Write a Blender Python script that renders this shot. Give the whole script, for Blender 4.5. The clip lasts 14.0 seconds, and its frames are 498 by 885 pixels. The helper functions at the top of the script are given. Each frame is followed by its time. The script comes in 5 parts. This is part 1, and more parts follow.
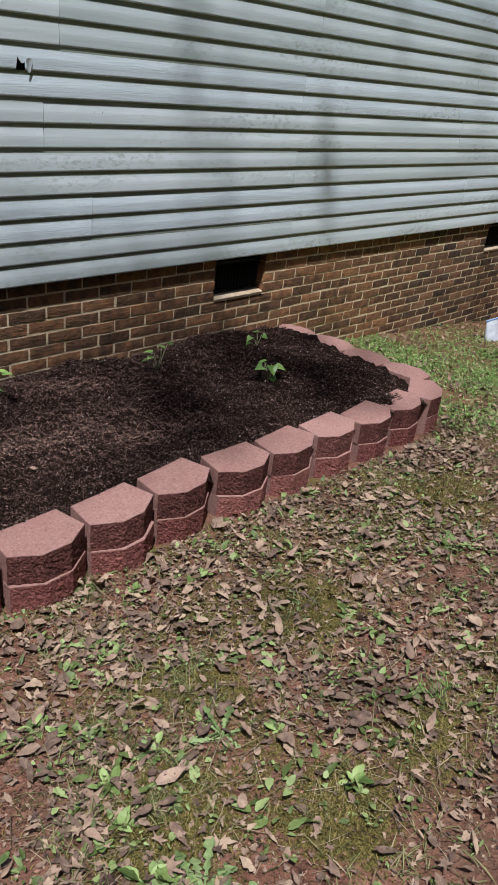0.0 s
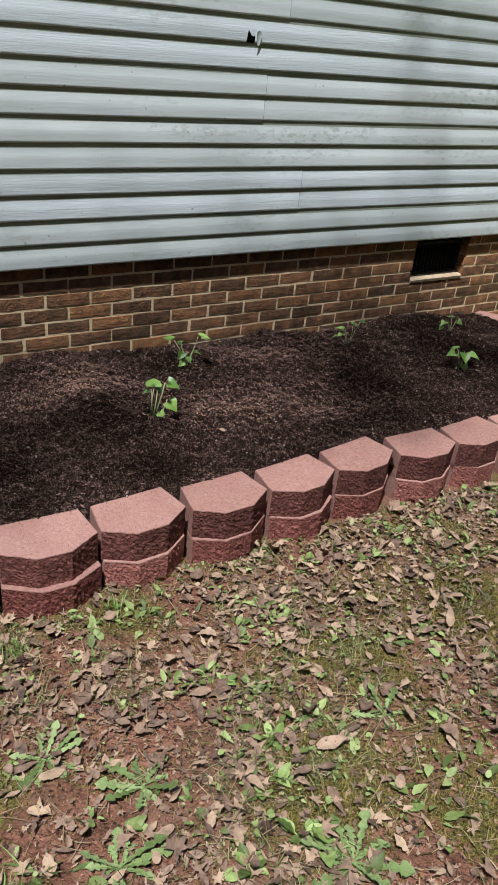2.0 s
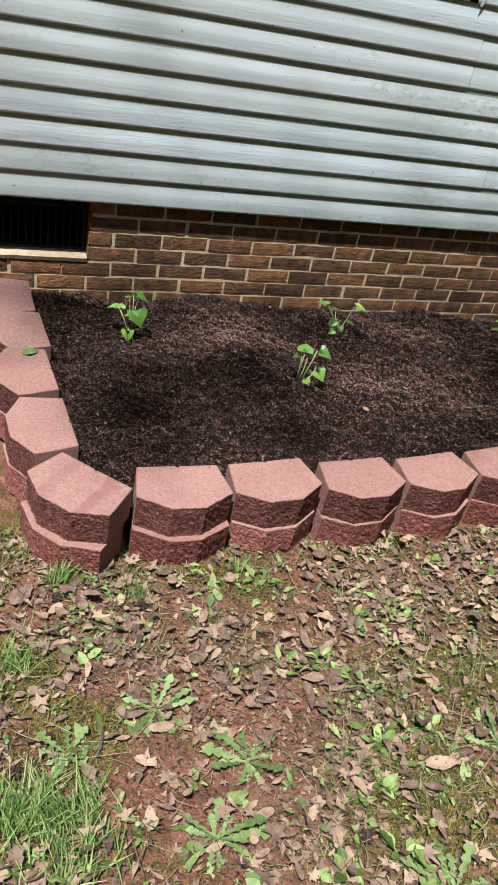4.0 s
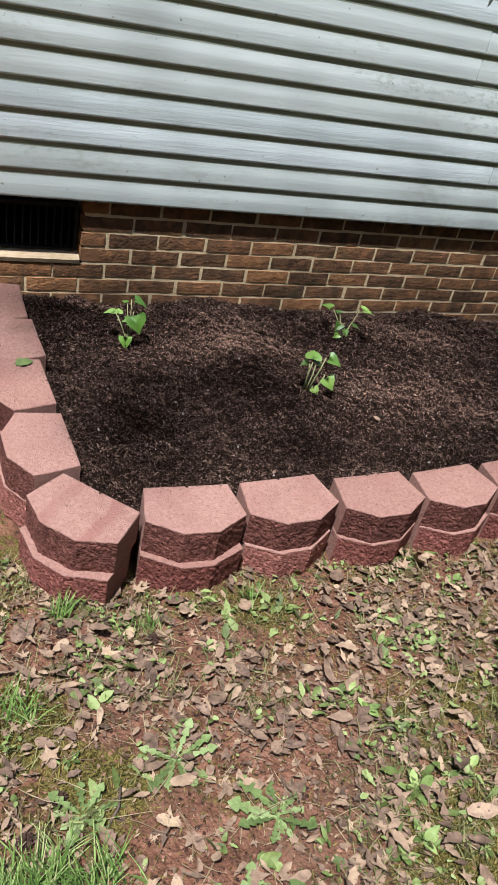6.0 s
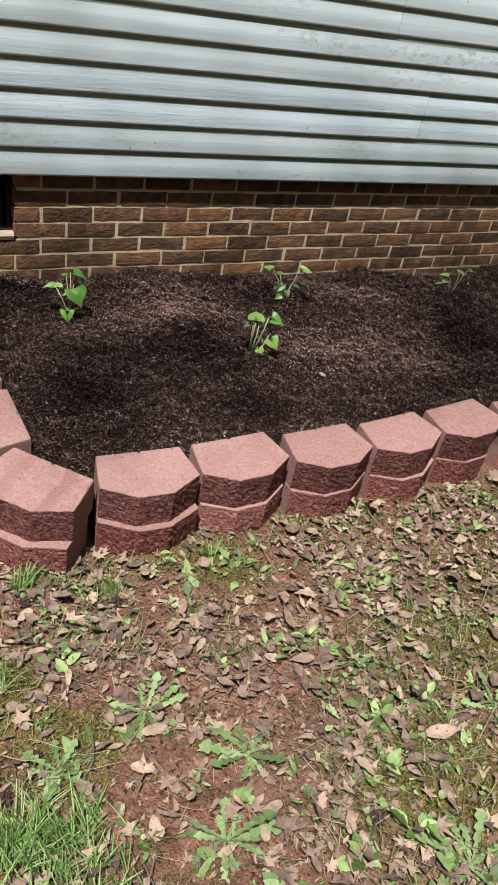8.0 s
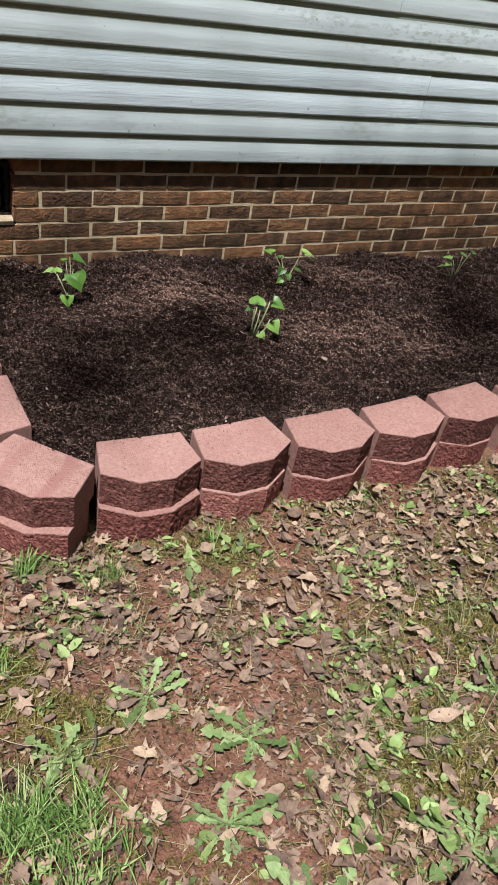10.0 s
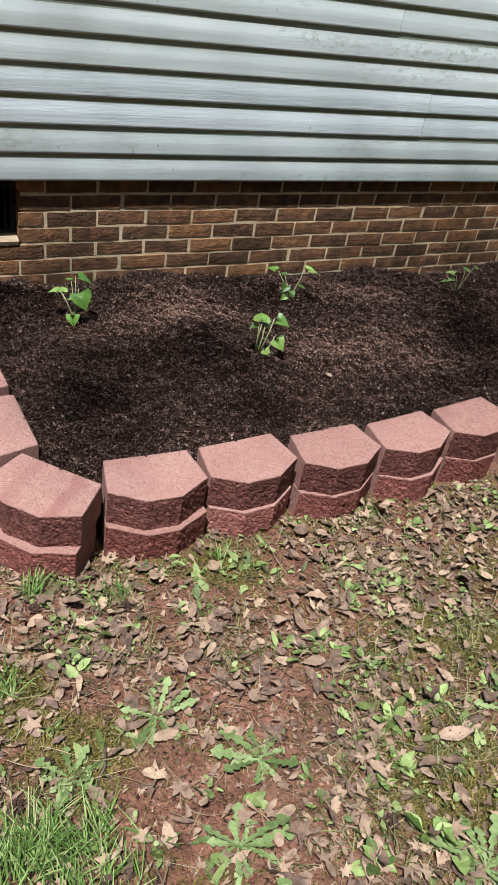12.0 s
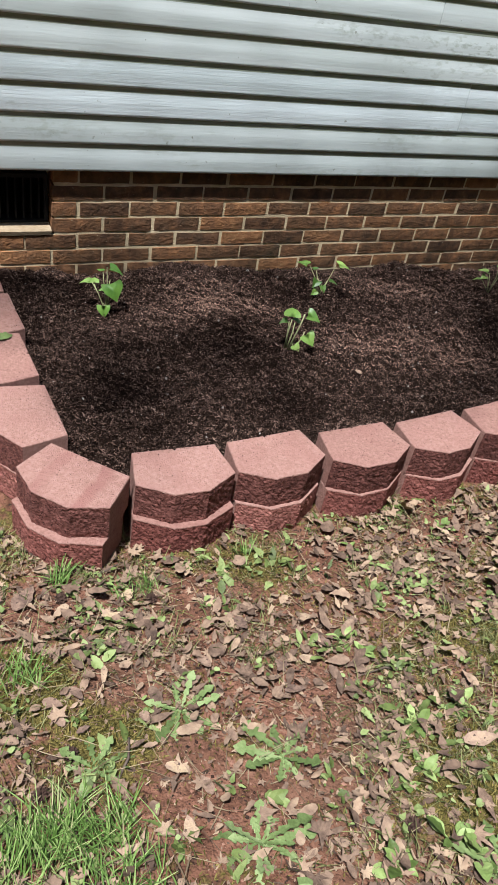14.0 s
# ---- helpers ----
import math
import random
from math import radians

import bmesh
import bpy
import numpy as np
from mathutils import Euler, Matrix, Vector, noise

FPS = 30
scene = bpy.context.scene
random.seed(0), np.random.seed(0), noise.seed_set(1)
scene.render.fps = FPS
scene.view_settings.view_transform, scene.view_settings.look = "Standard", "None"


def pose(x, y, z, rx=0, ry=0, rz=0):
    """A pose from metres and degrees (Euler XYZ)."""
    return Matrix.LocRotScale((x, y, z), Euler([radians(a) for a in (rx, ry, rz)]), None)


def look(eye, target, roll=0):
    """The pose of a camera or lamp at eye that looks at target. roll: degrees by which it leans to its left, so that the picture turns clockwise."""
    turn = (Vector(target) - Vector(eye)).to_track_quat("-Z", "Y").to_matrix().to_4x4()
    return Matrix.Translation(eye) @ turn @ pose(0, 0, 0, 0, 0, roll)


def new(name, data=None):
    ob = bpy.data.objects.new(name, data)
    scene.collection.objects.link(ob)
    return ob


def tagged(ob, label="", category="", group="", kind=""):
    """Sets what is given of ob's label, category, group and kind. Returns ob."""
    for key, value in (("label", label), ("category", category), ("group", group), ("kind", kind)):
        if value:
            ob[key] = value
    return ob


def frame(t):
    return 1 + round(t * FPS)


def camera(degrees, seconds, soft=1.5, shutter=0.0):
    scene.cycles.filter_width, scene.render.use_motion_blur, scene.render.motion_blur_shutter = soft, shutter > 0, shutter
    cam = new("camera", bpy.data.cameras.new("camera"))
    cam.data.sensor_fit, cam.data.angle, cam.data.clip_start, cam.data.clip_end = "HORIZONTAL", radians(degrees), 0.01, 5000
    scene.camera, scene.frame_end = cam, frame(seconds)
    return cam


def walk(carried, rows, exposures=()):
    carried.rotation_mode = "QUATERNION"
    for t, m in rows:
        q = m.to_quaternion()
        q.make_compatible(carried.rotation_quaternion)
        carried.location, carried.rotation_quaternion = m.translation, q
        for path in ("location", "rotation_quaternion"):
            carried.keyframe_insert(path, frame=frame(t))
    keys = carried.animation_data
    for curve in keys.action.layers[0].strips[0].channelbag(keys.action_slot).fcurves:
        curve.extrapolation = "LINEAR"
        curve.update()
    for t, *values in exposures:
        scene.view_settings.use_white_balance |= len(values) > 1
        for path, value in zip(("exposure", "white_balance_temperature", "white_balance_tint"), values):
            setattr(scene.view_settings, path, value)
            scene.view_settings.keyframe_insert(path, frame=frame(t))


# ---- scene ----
cam = camera(37.2, 14.0, soft=1.1)
PATH = [
    (0, (-0.349, -3.189, 1.637), (0.978, -2.018, 0.706), 7.4),
    (0.5, (-0.336, -3.193, 1.629), (0.97, -2.017, 0.675), 7.6),
    (1, (-0.352, -3.191, 1.639), (0.882, -1.945, 0.678), 7.5),
    (1.5, (-0.401, -3.175, 1.648), (0.721, -1.842, 0.666), 7.3),
    (2, (-0.421, -3.163, 1.633), (0.545, -1.748, 0.602), 7.0),
    (2.5, (-0.446, -3.155, 1.622), (0.371, -1.691, 0.531), 7.2),
    (3, (-0.455, -3.148, 1.61), (0.264, -1.669, 0.472), 8.4),
    (3.5, (-0.481, -3.111, 1.612), (0.228, -1.638, 0.459), 11.0),
    (4, (-0.524, -3.02, 1.623), (0.194, -1.564, 0.455), 13.6),
    (4.2, (-0.553, -2.976, 1.621), (0.175, -1.532, 0.444), 14.6),
    (6.3, (-0.56, -2.85, 1.58), (0.228, -1.434, 0.411), 14.0),
    (6.5, (-0.55, -2.862, 1.586), (0.26, -1.452, 0.425), 13.6),
    (7, (-0.547, -2.901, 1.587), (0.3, -1.511, 0.428), 12.5),
    (7.5, (-0.557, -2.916, 1.579), (0.311, -1.554, 0.402), 12.5),
    (8, (-0.557, -2.91, 1.579), (0.307, -1.572, 0.372), 12.8),
    (10.5, (-0.545, -2.907, 1.57), (0.307, -1.591, 0.331), 12.2),
    (11, (-0.546, -2.905, 1.574), (0.314, -1.579, 0.351), 11.8),
    (11.5, (-0.549, -2.906, 1.578), (0.31, -1.568, 0.368), 11.6),
    (12, (-0.553, -2.902, 1.578), (0.293, -1.555, 0.369), 11.5),
    (12.5, (-0.563, -2.893, 1.58), (0.264, -1.536, 0.369), 11.7),
    (13, (-0.573, -2.885, 1.582), (0.241, -1.524, 0.366), 12.0),
    (13.5, (-0.568, -2.884, 1.58), (0.232, -1.526, 0.353), 12.0),
    (14, (-0.565, -2.885, 1.578), (0.224, -1.527, 0.344), 11.8),
]
walk(cam, [(t, look(eye, target, roll)) for t, eye, target, roll in PATH],
     [(0.0, 0.23, 5690, 14), (0.5, 0.33, 5740, 14), (1.0, 0.43, 5840, 13), (1.5, 0.45, 5840, 13), (2.0, 0.43, 5890, 12), (2.5, 0.61, 5890, 12), (3.0, 0.71, 5920, 11), (4.0, 0.71, 5920, 11), (7.0, 0.66, 5870, 11), (11.0, 0.66, 5870, 11), (14.0, 0.68, 5870, 11)])

# ---------------------------------------------------------------- light
SUN_EL, SUN_AZ = 68.5, -52.0          # degrees; azimuth from straight in front of the wall, + to the east
world = bpy.data.worlds.new("sky")
scene.world = world
world.use_nodes = True
wn = world.node_tree.nodes
wl = world.node_tree.links
wn.clear()
sky = wn.new("ShaderNodeTexSky")
sky.sky_type = "NISHITA"
sky.sun_disc = False
sky.sun_elevation = radians(SUN_EL)
sky.sun_rotation = radians(180 - SUN_AZ)
sky.air_density, sky.dust_density, sky.ozone_density = 1.0, 2.0, 1.0
wbg = wn.new("ShaderNodeBackground")
wbg.inputs[1].default_value = 0.06
wout = wn.new("ShaderNodeOutputWorld")
wl.new(sky.outputs[0], wbg.inputs[0])
wl.new(wbg.outputs[0], wout.inputs[0])
sun_data = bpy.data.lights.new("sun", "SUN")
sun_data.energy, sun_data.angle, sun_data.color = 5.0, radians(0.9), (1.0, 0.96, 0.9)
sun = new("sun", sun_data)
_sd = Vector((math.sin(radians(SUN_AZ)) * math.cos(radians(SUN_EL)), -math.cos(radians(SUN_AZ)) * math.cos(radians(SUN_EL)), math.sin(radians(SUN_EL))))
sun.matrix_world = look(_sd * 30, (0, 0, 0))

# ---------------------------------------------------------------- plan
BRICK_L, BRICK_H, BED_A = 0.2127, 0.0677, 0.38   # brick module, and the bed joint at the second course
SIDE_Z, SIDE_P = 0.512, 0.1045                   # first butt edge of the siding and its exposure


def ground_z(x, y):
    """Lawn: falls to the east, rises away from the house."""
    if x < 0:
        z = 0.034 - 0.045 * max(x, -3.0)
    elif x < 3.3:
        z = 0.039 - 0.022 * x - 0.0075 * x * x
    else:
        z = -0.1153 - 0.085 * (min(x, 7.0) - 3.3)
    z += -0.16 * (max(y, -3.4) + 1.6) if y < -1.6 else -0.05 * (min(y, 0.5) + 1.6)
    return z + 0.012 * noise.noise(Vector((x * 2.1, y * 2.1, 0.3))) + 0.007 * noise.noise(Vector((x * 7, y * 7, 1.3))) + 0.004 * noise.noise(Vector((x * 22, y * 22, 7.3))) + 0.0025 * noise.noise(Vector((x * 60, y * 60, 2.3)))


def block_top(x):
    return 0.25 - 0.022 * x - 0.0075 * x * x if x > 0 else 0.25 - 0.02 * x


MOSS = ((0.338, -2.49, 0.13), (-0.31, -2.10, 0.10), (0.237, -1.70, 0.09), (-0.43, -1.95, 0.10), (0.68, -2.19, 0.13), (2.30, -1.94, 0.2), (1.02, -2.70, 0.12), (0.63, -2.74, 0.13), (1.25, -2.1, 0.14))
CLAY = ((0.168, -2.16, 0.10), (-0.027, -1.83, 0.10), (-0.26, -2.01, 0.08), (-0.12, -2.34, 0.09), (0.5, -1.67, 0.12), (-0.36, -1.70, 0.10), (0.85, -1.66, 0.10), (-0.2, -2.25, 0.07))


def near(places, x, y):
    return max(math.exp(-((x - cx) ** 2 + (y - cy) ** 2) / (r * r)) for cx, cy, r in places)


def moss_at(x, y):
    """0 to 1: how mossy the soil is."""
    v = 0.37 + 0.42 * noise.noise(Vector((x * 2.3, y * 2.3, 17.0))) + 0.25 * noise.noise(Vector((x * 6, y * 6, 5.0)))
    return min(1.0, max(0.0, v + 0.62 * near(MOSS, x, y) - 0.45 * near(CLAY, x, y)))


def bare(x, y):
    """0 to 1: how bare the clay is."""
    v = noise.noise(Vector((x * 1.7, y * 1.7, 11.0))) + 0.5 * noise.noise(Vector((x * 4, y * 4, 3.0)))
    v += -0.3 * min(1.0, max(0.0, (x - 0.1) / 0.9))
    return min(1.0, max(0.0, 0.42 + 0.7 * v + 0.6 * near(CLAY, x, y) - 0.35 * near(MOSS, x, y)))


# ---------------------------------------------------------------- materials
def mat(name):
    m = bpy.data.materials.new(name)
    m.use_nodes = True
    m.node_tree.nodes.clear()
    return m, m.node_tree.nodes, m.node_tree.links


def surface(name, stops, scale=8.0, detail=8.0, rough=0.85, bump=0.3, bump_scale=80.0, bump_dist=0.004, island=0.0, objrand=0.0,
            stain=None, stain_scale=1.5, stain_amt=0.5, spec=0.1, coords="Object", stretch=(1, 1, 1), rough_var=0.1, speck=None, speck_scale=120.0, speck_at=0.66, crease=0.0):
    """Procedural surface: colour ramp over noise, a large-scale stain, fine bump, variation from piece to piece."""
    m, n, l = mat(name)
    out = n.new("ShaderNodeOutputMaterial")
    b = n.new("ShaderNodeBsdfPrincipled")
    l.new(b.outputs[0], out.inputs[0])
    tc = n.new("ShaderNodeTexCoord")
    mp = n.new("ShaderNodeMapping")
    mp.inputs["Scale"].default_value = stretch
    l.new(tc.outputs[coords], mp.inputs[0])
    vec = mp.outputs[0]
    if objrand:
        oi = n.new("ShaderNodeObjectInfo")
        ad = n.new("ShaderNodeVectorMath")
        ad.operation = "MULTIPLY_ADD"
        cmb = n.new("ShaderNodeCombineXYZ")
        for i in range(3):
            l.new(oi.outputs["Random"], cmb.inputs[i])
        l.new(cmb.outputs[0], ad.inputs[0])
        ad.inputs[1].default_value = (37.0, 53.0, 71.0)
        l.new(vec, ad.inputs[2])
        vec = ad.outputs[0]
    nz = n.new("ShaderNodeTexNoise")
    nz.inputs["Scale"].default_value, nz.inputs["Detail"].default_value, nz.inputs["Roughness"].default_value = scale, detail, 0.65
    l.new(vec, nz.inputs["Vector"])
    fac = nz.outputs["Fac"]
    for amt, node, sock in ((island, "ShaderNodeNewGeometry", "Random Per Island"), (objrand, "ShaderNodeObjectInfo", "Random")):
        if amt:
            g = n.new(node)
            sub = n.new("ShaderNodeMath")
            sub.operation = "MULTIPLY_ADD"
            l.new(g.outputs[sock], sub.inputs[0])
            sub.inputs[1].default_value = amt
            a2 = n.new("ShaderNodeMath")
            a2.operation = "ADD"
            l.new(fac, sub.inputs[2])
            l.new(sub.outputs[0], a2.inputs[0])
            a2.inputs[1].default_value = -amt / 2
            fac = a2.outputs[0]
    rp = n.new("ShaderNodeValToRGB")
    el = rp.color_ramp.elements
    for i, (p, c) in enumerate(stops):
        e = el[i] if i < 2 else el.new(p)
        e.position, e.color = p, (*c, 1)
    l.new(fac, rp.inputs[0])
    col = rp.outputs[0]
    if stain:
        n2 = n.new("ShaderNodeTexNoise")
        n2.inputs["Scale"].default_value, n2.inputs["Detail"].default_value = stain_scale, 5
        l.new(vec, n2.inputs["Vector"])
        r2 = n.new("ShaderNodeMapRange")
        r2.inputs[1].default_value, r2.inputs[2].default_value = 0.45, 0.7
        r2.inputs[4].default_value = stain_amt
        l.new(n2.outputs["Fac"], r2.inputs[0])
        mx = n.new("ShaderNodeMix")
        mx.data_type = "RGBA"
        l.new(r2.outputs[0], mx.inputs[0])
        l.new(col, mx.inputs[6])
        mx.inputs[7].default_value = (*stain, 1)
        col = mx.outputs[2]
    if speck:
        n4 = n.new("ShaderNodeTexNoise")
        n4.inputs["Scale"].default_value, n4.inputs["Detail"].default_value = speck_scale, 3
        l.new(tc.outputs[coords], n4.inputs["Vector"])
        r4 = n.new("ShaderNodeMapRange")
        r4.inputs[1].default_value, r4.inputs[2].default_value = speck_at, speck_at + 0.06
        l.new(n4.outputs["Fac"], r4.inputs[0])
        m4 = n.new("ShaderNodeMix")
        m4.data_type = "RGBA"
        l.new(r4.outputs[0], m4.inputs[0])
        l.new(col, m4.inputs[6])
        m4.inputs[7].default_value = (*speck, 1)
        col = m4.outputs[2]
    l.new(col, b.inputs["Base Color"])
    b.inputs["Specular IOR Level"].default_value = spec
    rr = n.new("ShaderNodeMapRange")
    rr.inputs[3].default_value, rr.inputs[4].default_value = rough - rough_var, min(1, rough + rough_var)
    l.new(nz.outputs["Fac"], rr.inputs[0])
    l.new(rr.outputs[0], b.inputs["Roughness"])
    if bump:
        n3 = n.new("ShaderNodeTexNoise")
        n3.inputs["Scale"].default_value, n3.inputs["Detail"].default_value = bump_scale, 6
        l.new(vec, n3.inputs["Vector"])
        bp = n.new("ShaderNodeBump")
        bp.inputs["Strength"].default_value, bp.inputs["Distance"].default_value = bump, bump_dist
        l.new(n3.outputs["Fac"], bp.inputs["Height"])
        if crease:
            n5 = n.new("ShaderNodeTexNoise")
            n5.noise_type = "RIDGED_MULTIFRACTAL"
            n5.inputs["Scale"].default_value, n5.inputs["Detail"].default_value = crease, 4
            l.new(vec, n5.inputs["Vector"])
            b5 = n.new("ShaderNodeBump")
            b5.inputs["Strength"].default_value, b5.inputs["Distance"].default_value = 0.7, 0.003
            l.new(n5.outputs[0], b5.inputs["Height"])
            l.new(b5.outputs[0], bp.inputs["Normal"])
        l.new(bp.outputs[0], b.inputs["Normal"])
    return m


M_BRICK = surface("brick", [(0.18, (0.062, 0.04, 0.028)), (0.38, (0.145, 0.08, 0.046)), (0.52, (0.235, 0.122, 0.063)), (0.68, (0.36, 0.175, 0.08)), (0.84, (0.48, 0.27, 0.125))], scale=20, objrand=0.34, bump=0.8, bump_scale=90, bump_dist=0.006, crease=34, stain=(0.11, 0.085, 0.05), stain_scale=9, stain_amt=0.4, rough=0.9, speck=(0.46, 0.37, 0.24), speck_scale=70, speck_at=0.69)
M_BRICK_J = surface("brick_joined", [(0.2, (0.06, 0.042, 0.032)), (0.4, (0.125, 0.075, 0.048)), (0.52, (0.17, 0.096, 0.057)), (0.66, (0.26, 0.13, 0.07)), (0.82, (0.3, 0.175, 0.1))], scale=18, island=0.55, bump=0.9, bump_scale=90, bump_dist=0.006, crease=22, stain=(0.1, 0.095, 0.065), stain_scale=7, stain_amt=0.45, rough=0.9)
M_MORTAR = surface("mortar", [(0.3, (0.64, 0.5, 0.3)), (0.7, (0.93, 0.78, 0.5))], scale=14, bump=0.7, bump_scale=160, bump_dist=0.003, stain=(0.44, 0.34, 0.19), stain_scale=5, stain_amt=0.5, rough=0.95)
M_SIDING = surface("siding", [(0.3, (0.5885, 0.6552, 0.6322)), (0.7, (0.7383, 0.8008, 0.7785))], scale=1.6, stretch=(0.3, 1, 5), objrand=0.3, bump=0.3, bump_scale=30, bump_dist=0.002,
                   stain=(0.45, 0.51, 0.475), stain_scale=2.6, stain_amt=0.6, rough=0.45, spec=0.4, speck=(0.3, 0.33, 0.28), speck_scale=42, speck_at=0.71)
M_SIDING_GRAIN = surface("siding_grained", [(0.3, (0.594, 0.6708, 0.6708)), (0.7, (0.7344, 0.8112, 0.8164))], scale=1.8, stretch=(0.3, 1, 5), objrand=0.2, bump=0.42, bump_scale=30, bump_dist=0.0024,
                   stain=(0.45, 0.52, 0.51), stain_scale=2.6, stain_amt=0.55, rough=0.45, spec=0.4, speck=(0.34, 0.37, 0.33), speck_scale=42, speck_at=0.72)
# Olive algae, darkened to carry the shade under the siding laps.
M_ALGAE_SHADE = surface("siding_algae_shade", [(0.3, (0.21, 0.24, 0.17)), (0.55, (0.33, 0.37, 0.29)), (0.8, (0.48, 0.53, 0.45))], scale=6, stretch=(0.4, 1, 5), bump=0.2, bump_scale=60, bump_dist=0.002, rough=0.7)
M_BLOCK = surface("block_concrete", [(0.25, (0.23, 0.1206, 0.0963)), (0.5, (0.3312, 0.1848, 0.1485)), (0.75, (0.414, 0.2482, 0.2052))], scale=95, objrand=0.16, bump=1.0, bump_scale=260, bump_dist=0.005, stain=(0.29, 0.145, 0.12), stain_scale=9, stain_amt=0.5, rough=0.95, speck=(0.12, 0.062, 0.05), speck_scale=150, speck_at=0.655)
# Split faces: own dark red, with self-shade and shaded pits put into the colour.
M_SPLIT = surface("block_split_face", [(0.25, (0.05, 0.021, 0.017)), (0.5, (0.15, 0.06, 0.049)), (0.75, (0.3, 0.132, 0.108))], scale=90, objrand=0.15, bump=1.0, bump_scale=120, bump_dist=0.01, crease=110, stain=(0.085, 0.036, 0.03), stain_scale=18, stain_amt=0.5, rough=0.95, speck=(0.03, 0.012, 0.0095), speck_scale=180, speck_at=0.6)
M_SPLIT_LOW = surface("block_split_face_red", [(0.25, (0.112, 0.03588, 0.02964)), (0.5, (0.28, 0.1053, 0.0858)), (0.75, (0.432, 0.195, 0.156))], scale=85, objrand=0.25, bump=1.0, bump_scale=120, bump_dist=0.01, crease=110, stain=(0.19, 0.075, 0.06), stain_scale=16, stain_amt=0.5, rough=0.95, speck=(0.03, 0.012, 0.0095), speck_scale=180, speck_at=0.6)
M_CHIP = surface("mulch_chip", [(0.12, (0.006415, 0.004034, 0.003075)), (0.45, (0.03529, 0.02133, 0.01577)), (0.68, (0.08019, 0.04897, 0.03675)), (0.87, (0.1604, 0.1023, 0.07752)), (0.98, (0.3208, 0.2232, 0.1738))], scale=30, island=0.85, bump=0.0, rough=0.9, spec=0.05)
# Lighter shreds put patches of dappled sun into the mulch colour.
M_CHIP_SUNLIT = surface("sunlit_bark_shreds", [(0.15, (0.0429, 0.02605, 0.01941)), (0.45, (0.1463, 0.08904, 0.06517)), (0.7, (0.2925, 0.1814, 0.1334)), (0.9, (0.585, 0.3864, 0.288))], scale=30, island=0.7, bump=0.0, rough=0.9)
M_PEBBLE = surface("pebble", [(0.3, (0.2, 0.18, 0.16)), (0.7, (0.5, 0.46, 0.42))], scale=40, island=0.5, bump=0.0, rough=0.8)
M_LITTER = surface("dead_leaf", [(0.1, (0.0602, 0.0398, 0.02882)), (0.3, (0.1333, 0.08825, 0.06232)), (0.5, (0.2193, 0.1471, 0.1013)), (0.7, (0.3096, 0.2163, 0.1441)), (0.9, (0.4042, 0.2985, 0.1947))], scale=45, island=0.58, bump=0.5, bump_scale=110, bump_dist=0.004, rough=0.75, speck=(0.1, 0.068, 0.055), speck_scale=130, speck_at=0.66)
M_LEAF1 = surface("dead_leaf_single", [(0.2, (0.126, 0.0828, 0.06336)), (0.45, (0.252, 0.1665, 0.1188)), (0.65, (0.36, 0.252, 0.176)), (0.85, (0.45, 0.333, 0.2024))], scale=45, objrand=0.5, bump=0.8, bump_scale=110, bump_dist=0.006, rough=0.7, speck=(0.1, 0.065, 0.05), speck_scale=110, speck_at=0.64)
M_WEED = surface("weed_leaf", [(0.25, (0.069, 0.0924, 0.0225)), (0.5, (0.138, 0.1804, 0.0495)), (0.75, (0.2392, 0.2904, 0.1035))], scale=25, island=0.75, bump=0.6, bump_scale=90, bump_dist=0.005, rough=0.55, spec=0.3)
M_WEED1 = surface("weed_leaf_single", [(0.25, (0.07, 0.105, 0.024)), (0.5, (0.15, 0.215, 0.055)), (0.75, (0.27, 0.345, 0.115))], scale=25, objrand=0.7, bump=0.8, bump_scale=60, bump_dist=0.007, rough=0.5, spec=0.3)
M_TURF = surface("lawn_blade", [(0.25, (0.05414, 0.0612, 0.01976)), (0.5, (0.1166, 0.1224, 0.0418)), (0.75, (0.2166, 0.2088, 0.0874))], scale=10, island=0.75, bump=0.0, rough=0.6)
M_ROSETTE = surface("rosette_leaf", [(0.25, (0.085, 0.119, 0.03825)), (0.5, (0.153, 0.2082, 0.07225)), (0.75, (0.2465, 0.306, 0.1318))], scale=25, objrand=0.5, bump=0.7, bump_scale=90, bump_dist=0.006, rough=0.6)
M_GRASS = surface("grass_blade", [(0.2, (0.063, 0.117, 0.0225)), (0.5, (0.1395, 0.225, 0.054)), (0.75, (0.243, 0.333, 0.108)), (0.9, (0.36, 0.333, 0.18))], scale=10, island=0.7, bump=0.0, rough=0.5)
M_MOSS = surface("moss_blade", [(0.25, (0.051, 0.0432, 0.0102)), (0.5, (0.1232, 0.1008, 0.0255)), (0.75, (0.221, 0.1764, 0.05525))], scale=10, island=0.7, bump=0.0, rough=0.8)
M_STRAW = surface("dry_straw", [(0.25, (0.096, 0.064, 0.04)), (0.5, (0.2, 0.144, 0.088)), (0.75, (0.336, 0.264, 0.16))], scale=10, island=0.7, bump=0.0, rough=0.8)
M_PLANT = surface("seedling_leaf", [(0.25, (0.0602, 0.1376, 0.01892)), (0.5, (0.1333, 0.2494, 0.0387)), (0.75, (0.2494, 0.3784, 0.086))], scale=12, objrand=0.6, bump=0.4, bump_scale=60, bump_dist=0.004, rough=0.45, spec=0.5)
M_STEM = surface("pale_stem", [(0.3, (0.28, 0.33, 0.14)), (0.7, (0.45, 0.42, 0.24))], scale=20, bump=0.0, rough=0.6)
M_TWIG = surface("twig_bark", [(0.3, (0.06, 0.045, 0.035)), (0.7, (0.16, 0.12, 0.09))], scale=30, bump=0.4, rough=0.9)
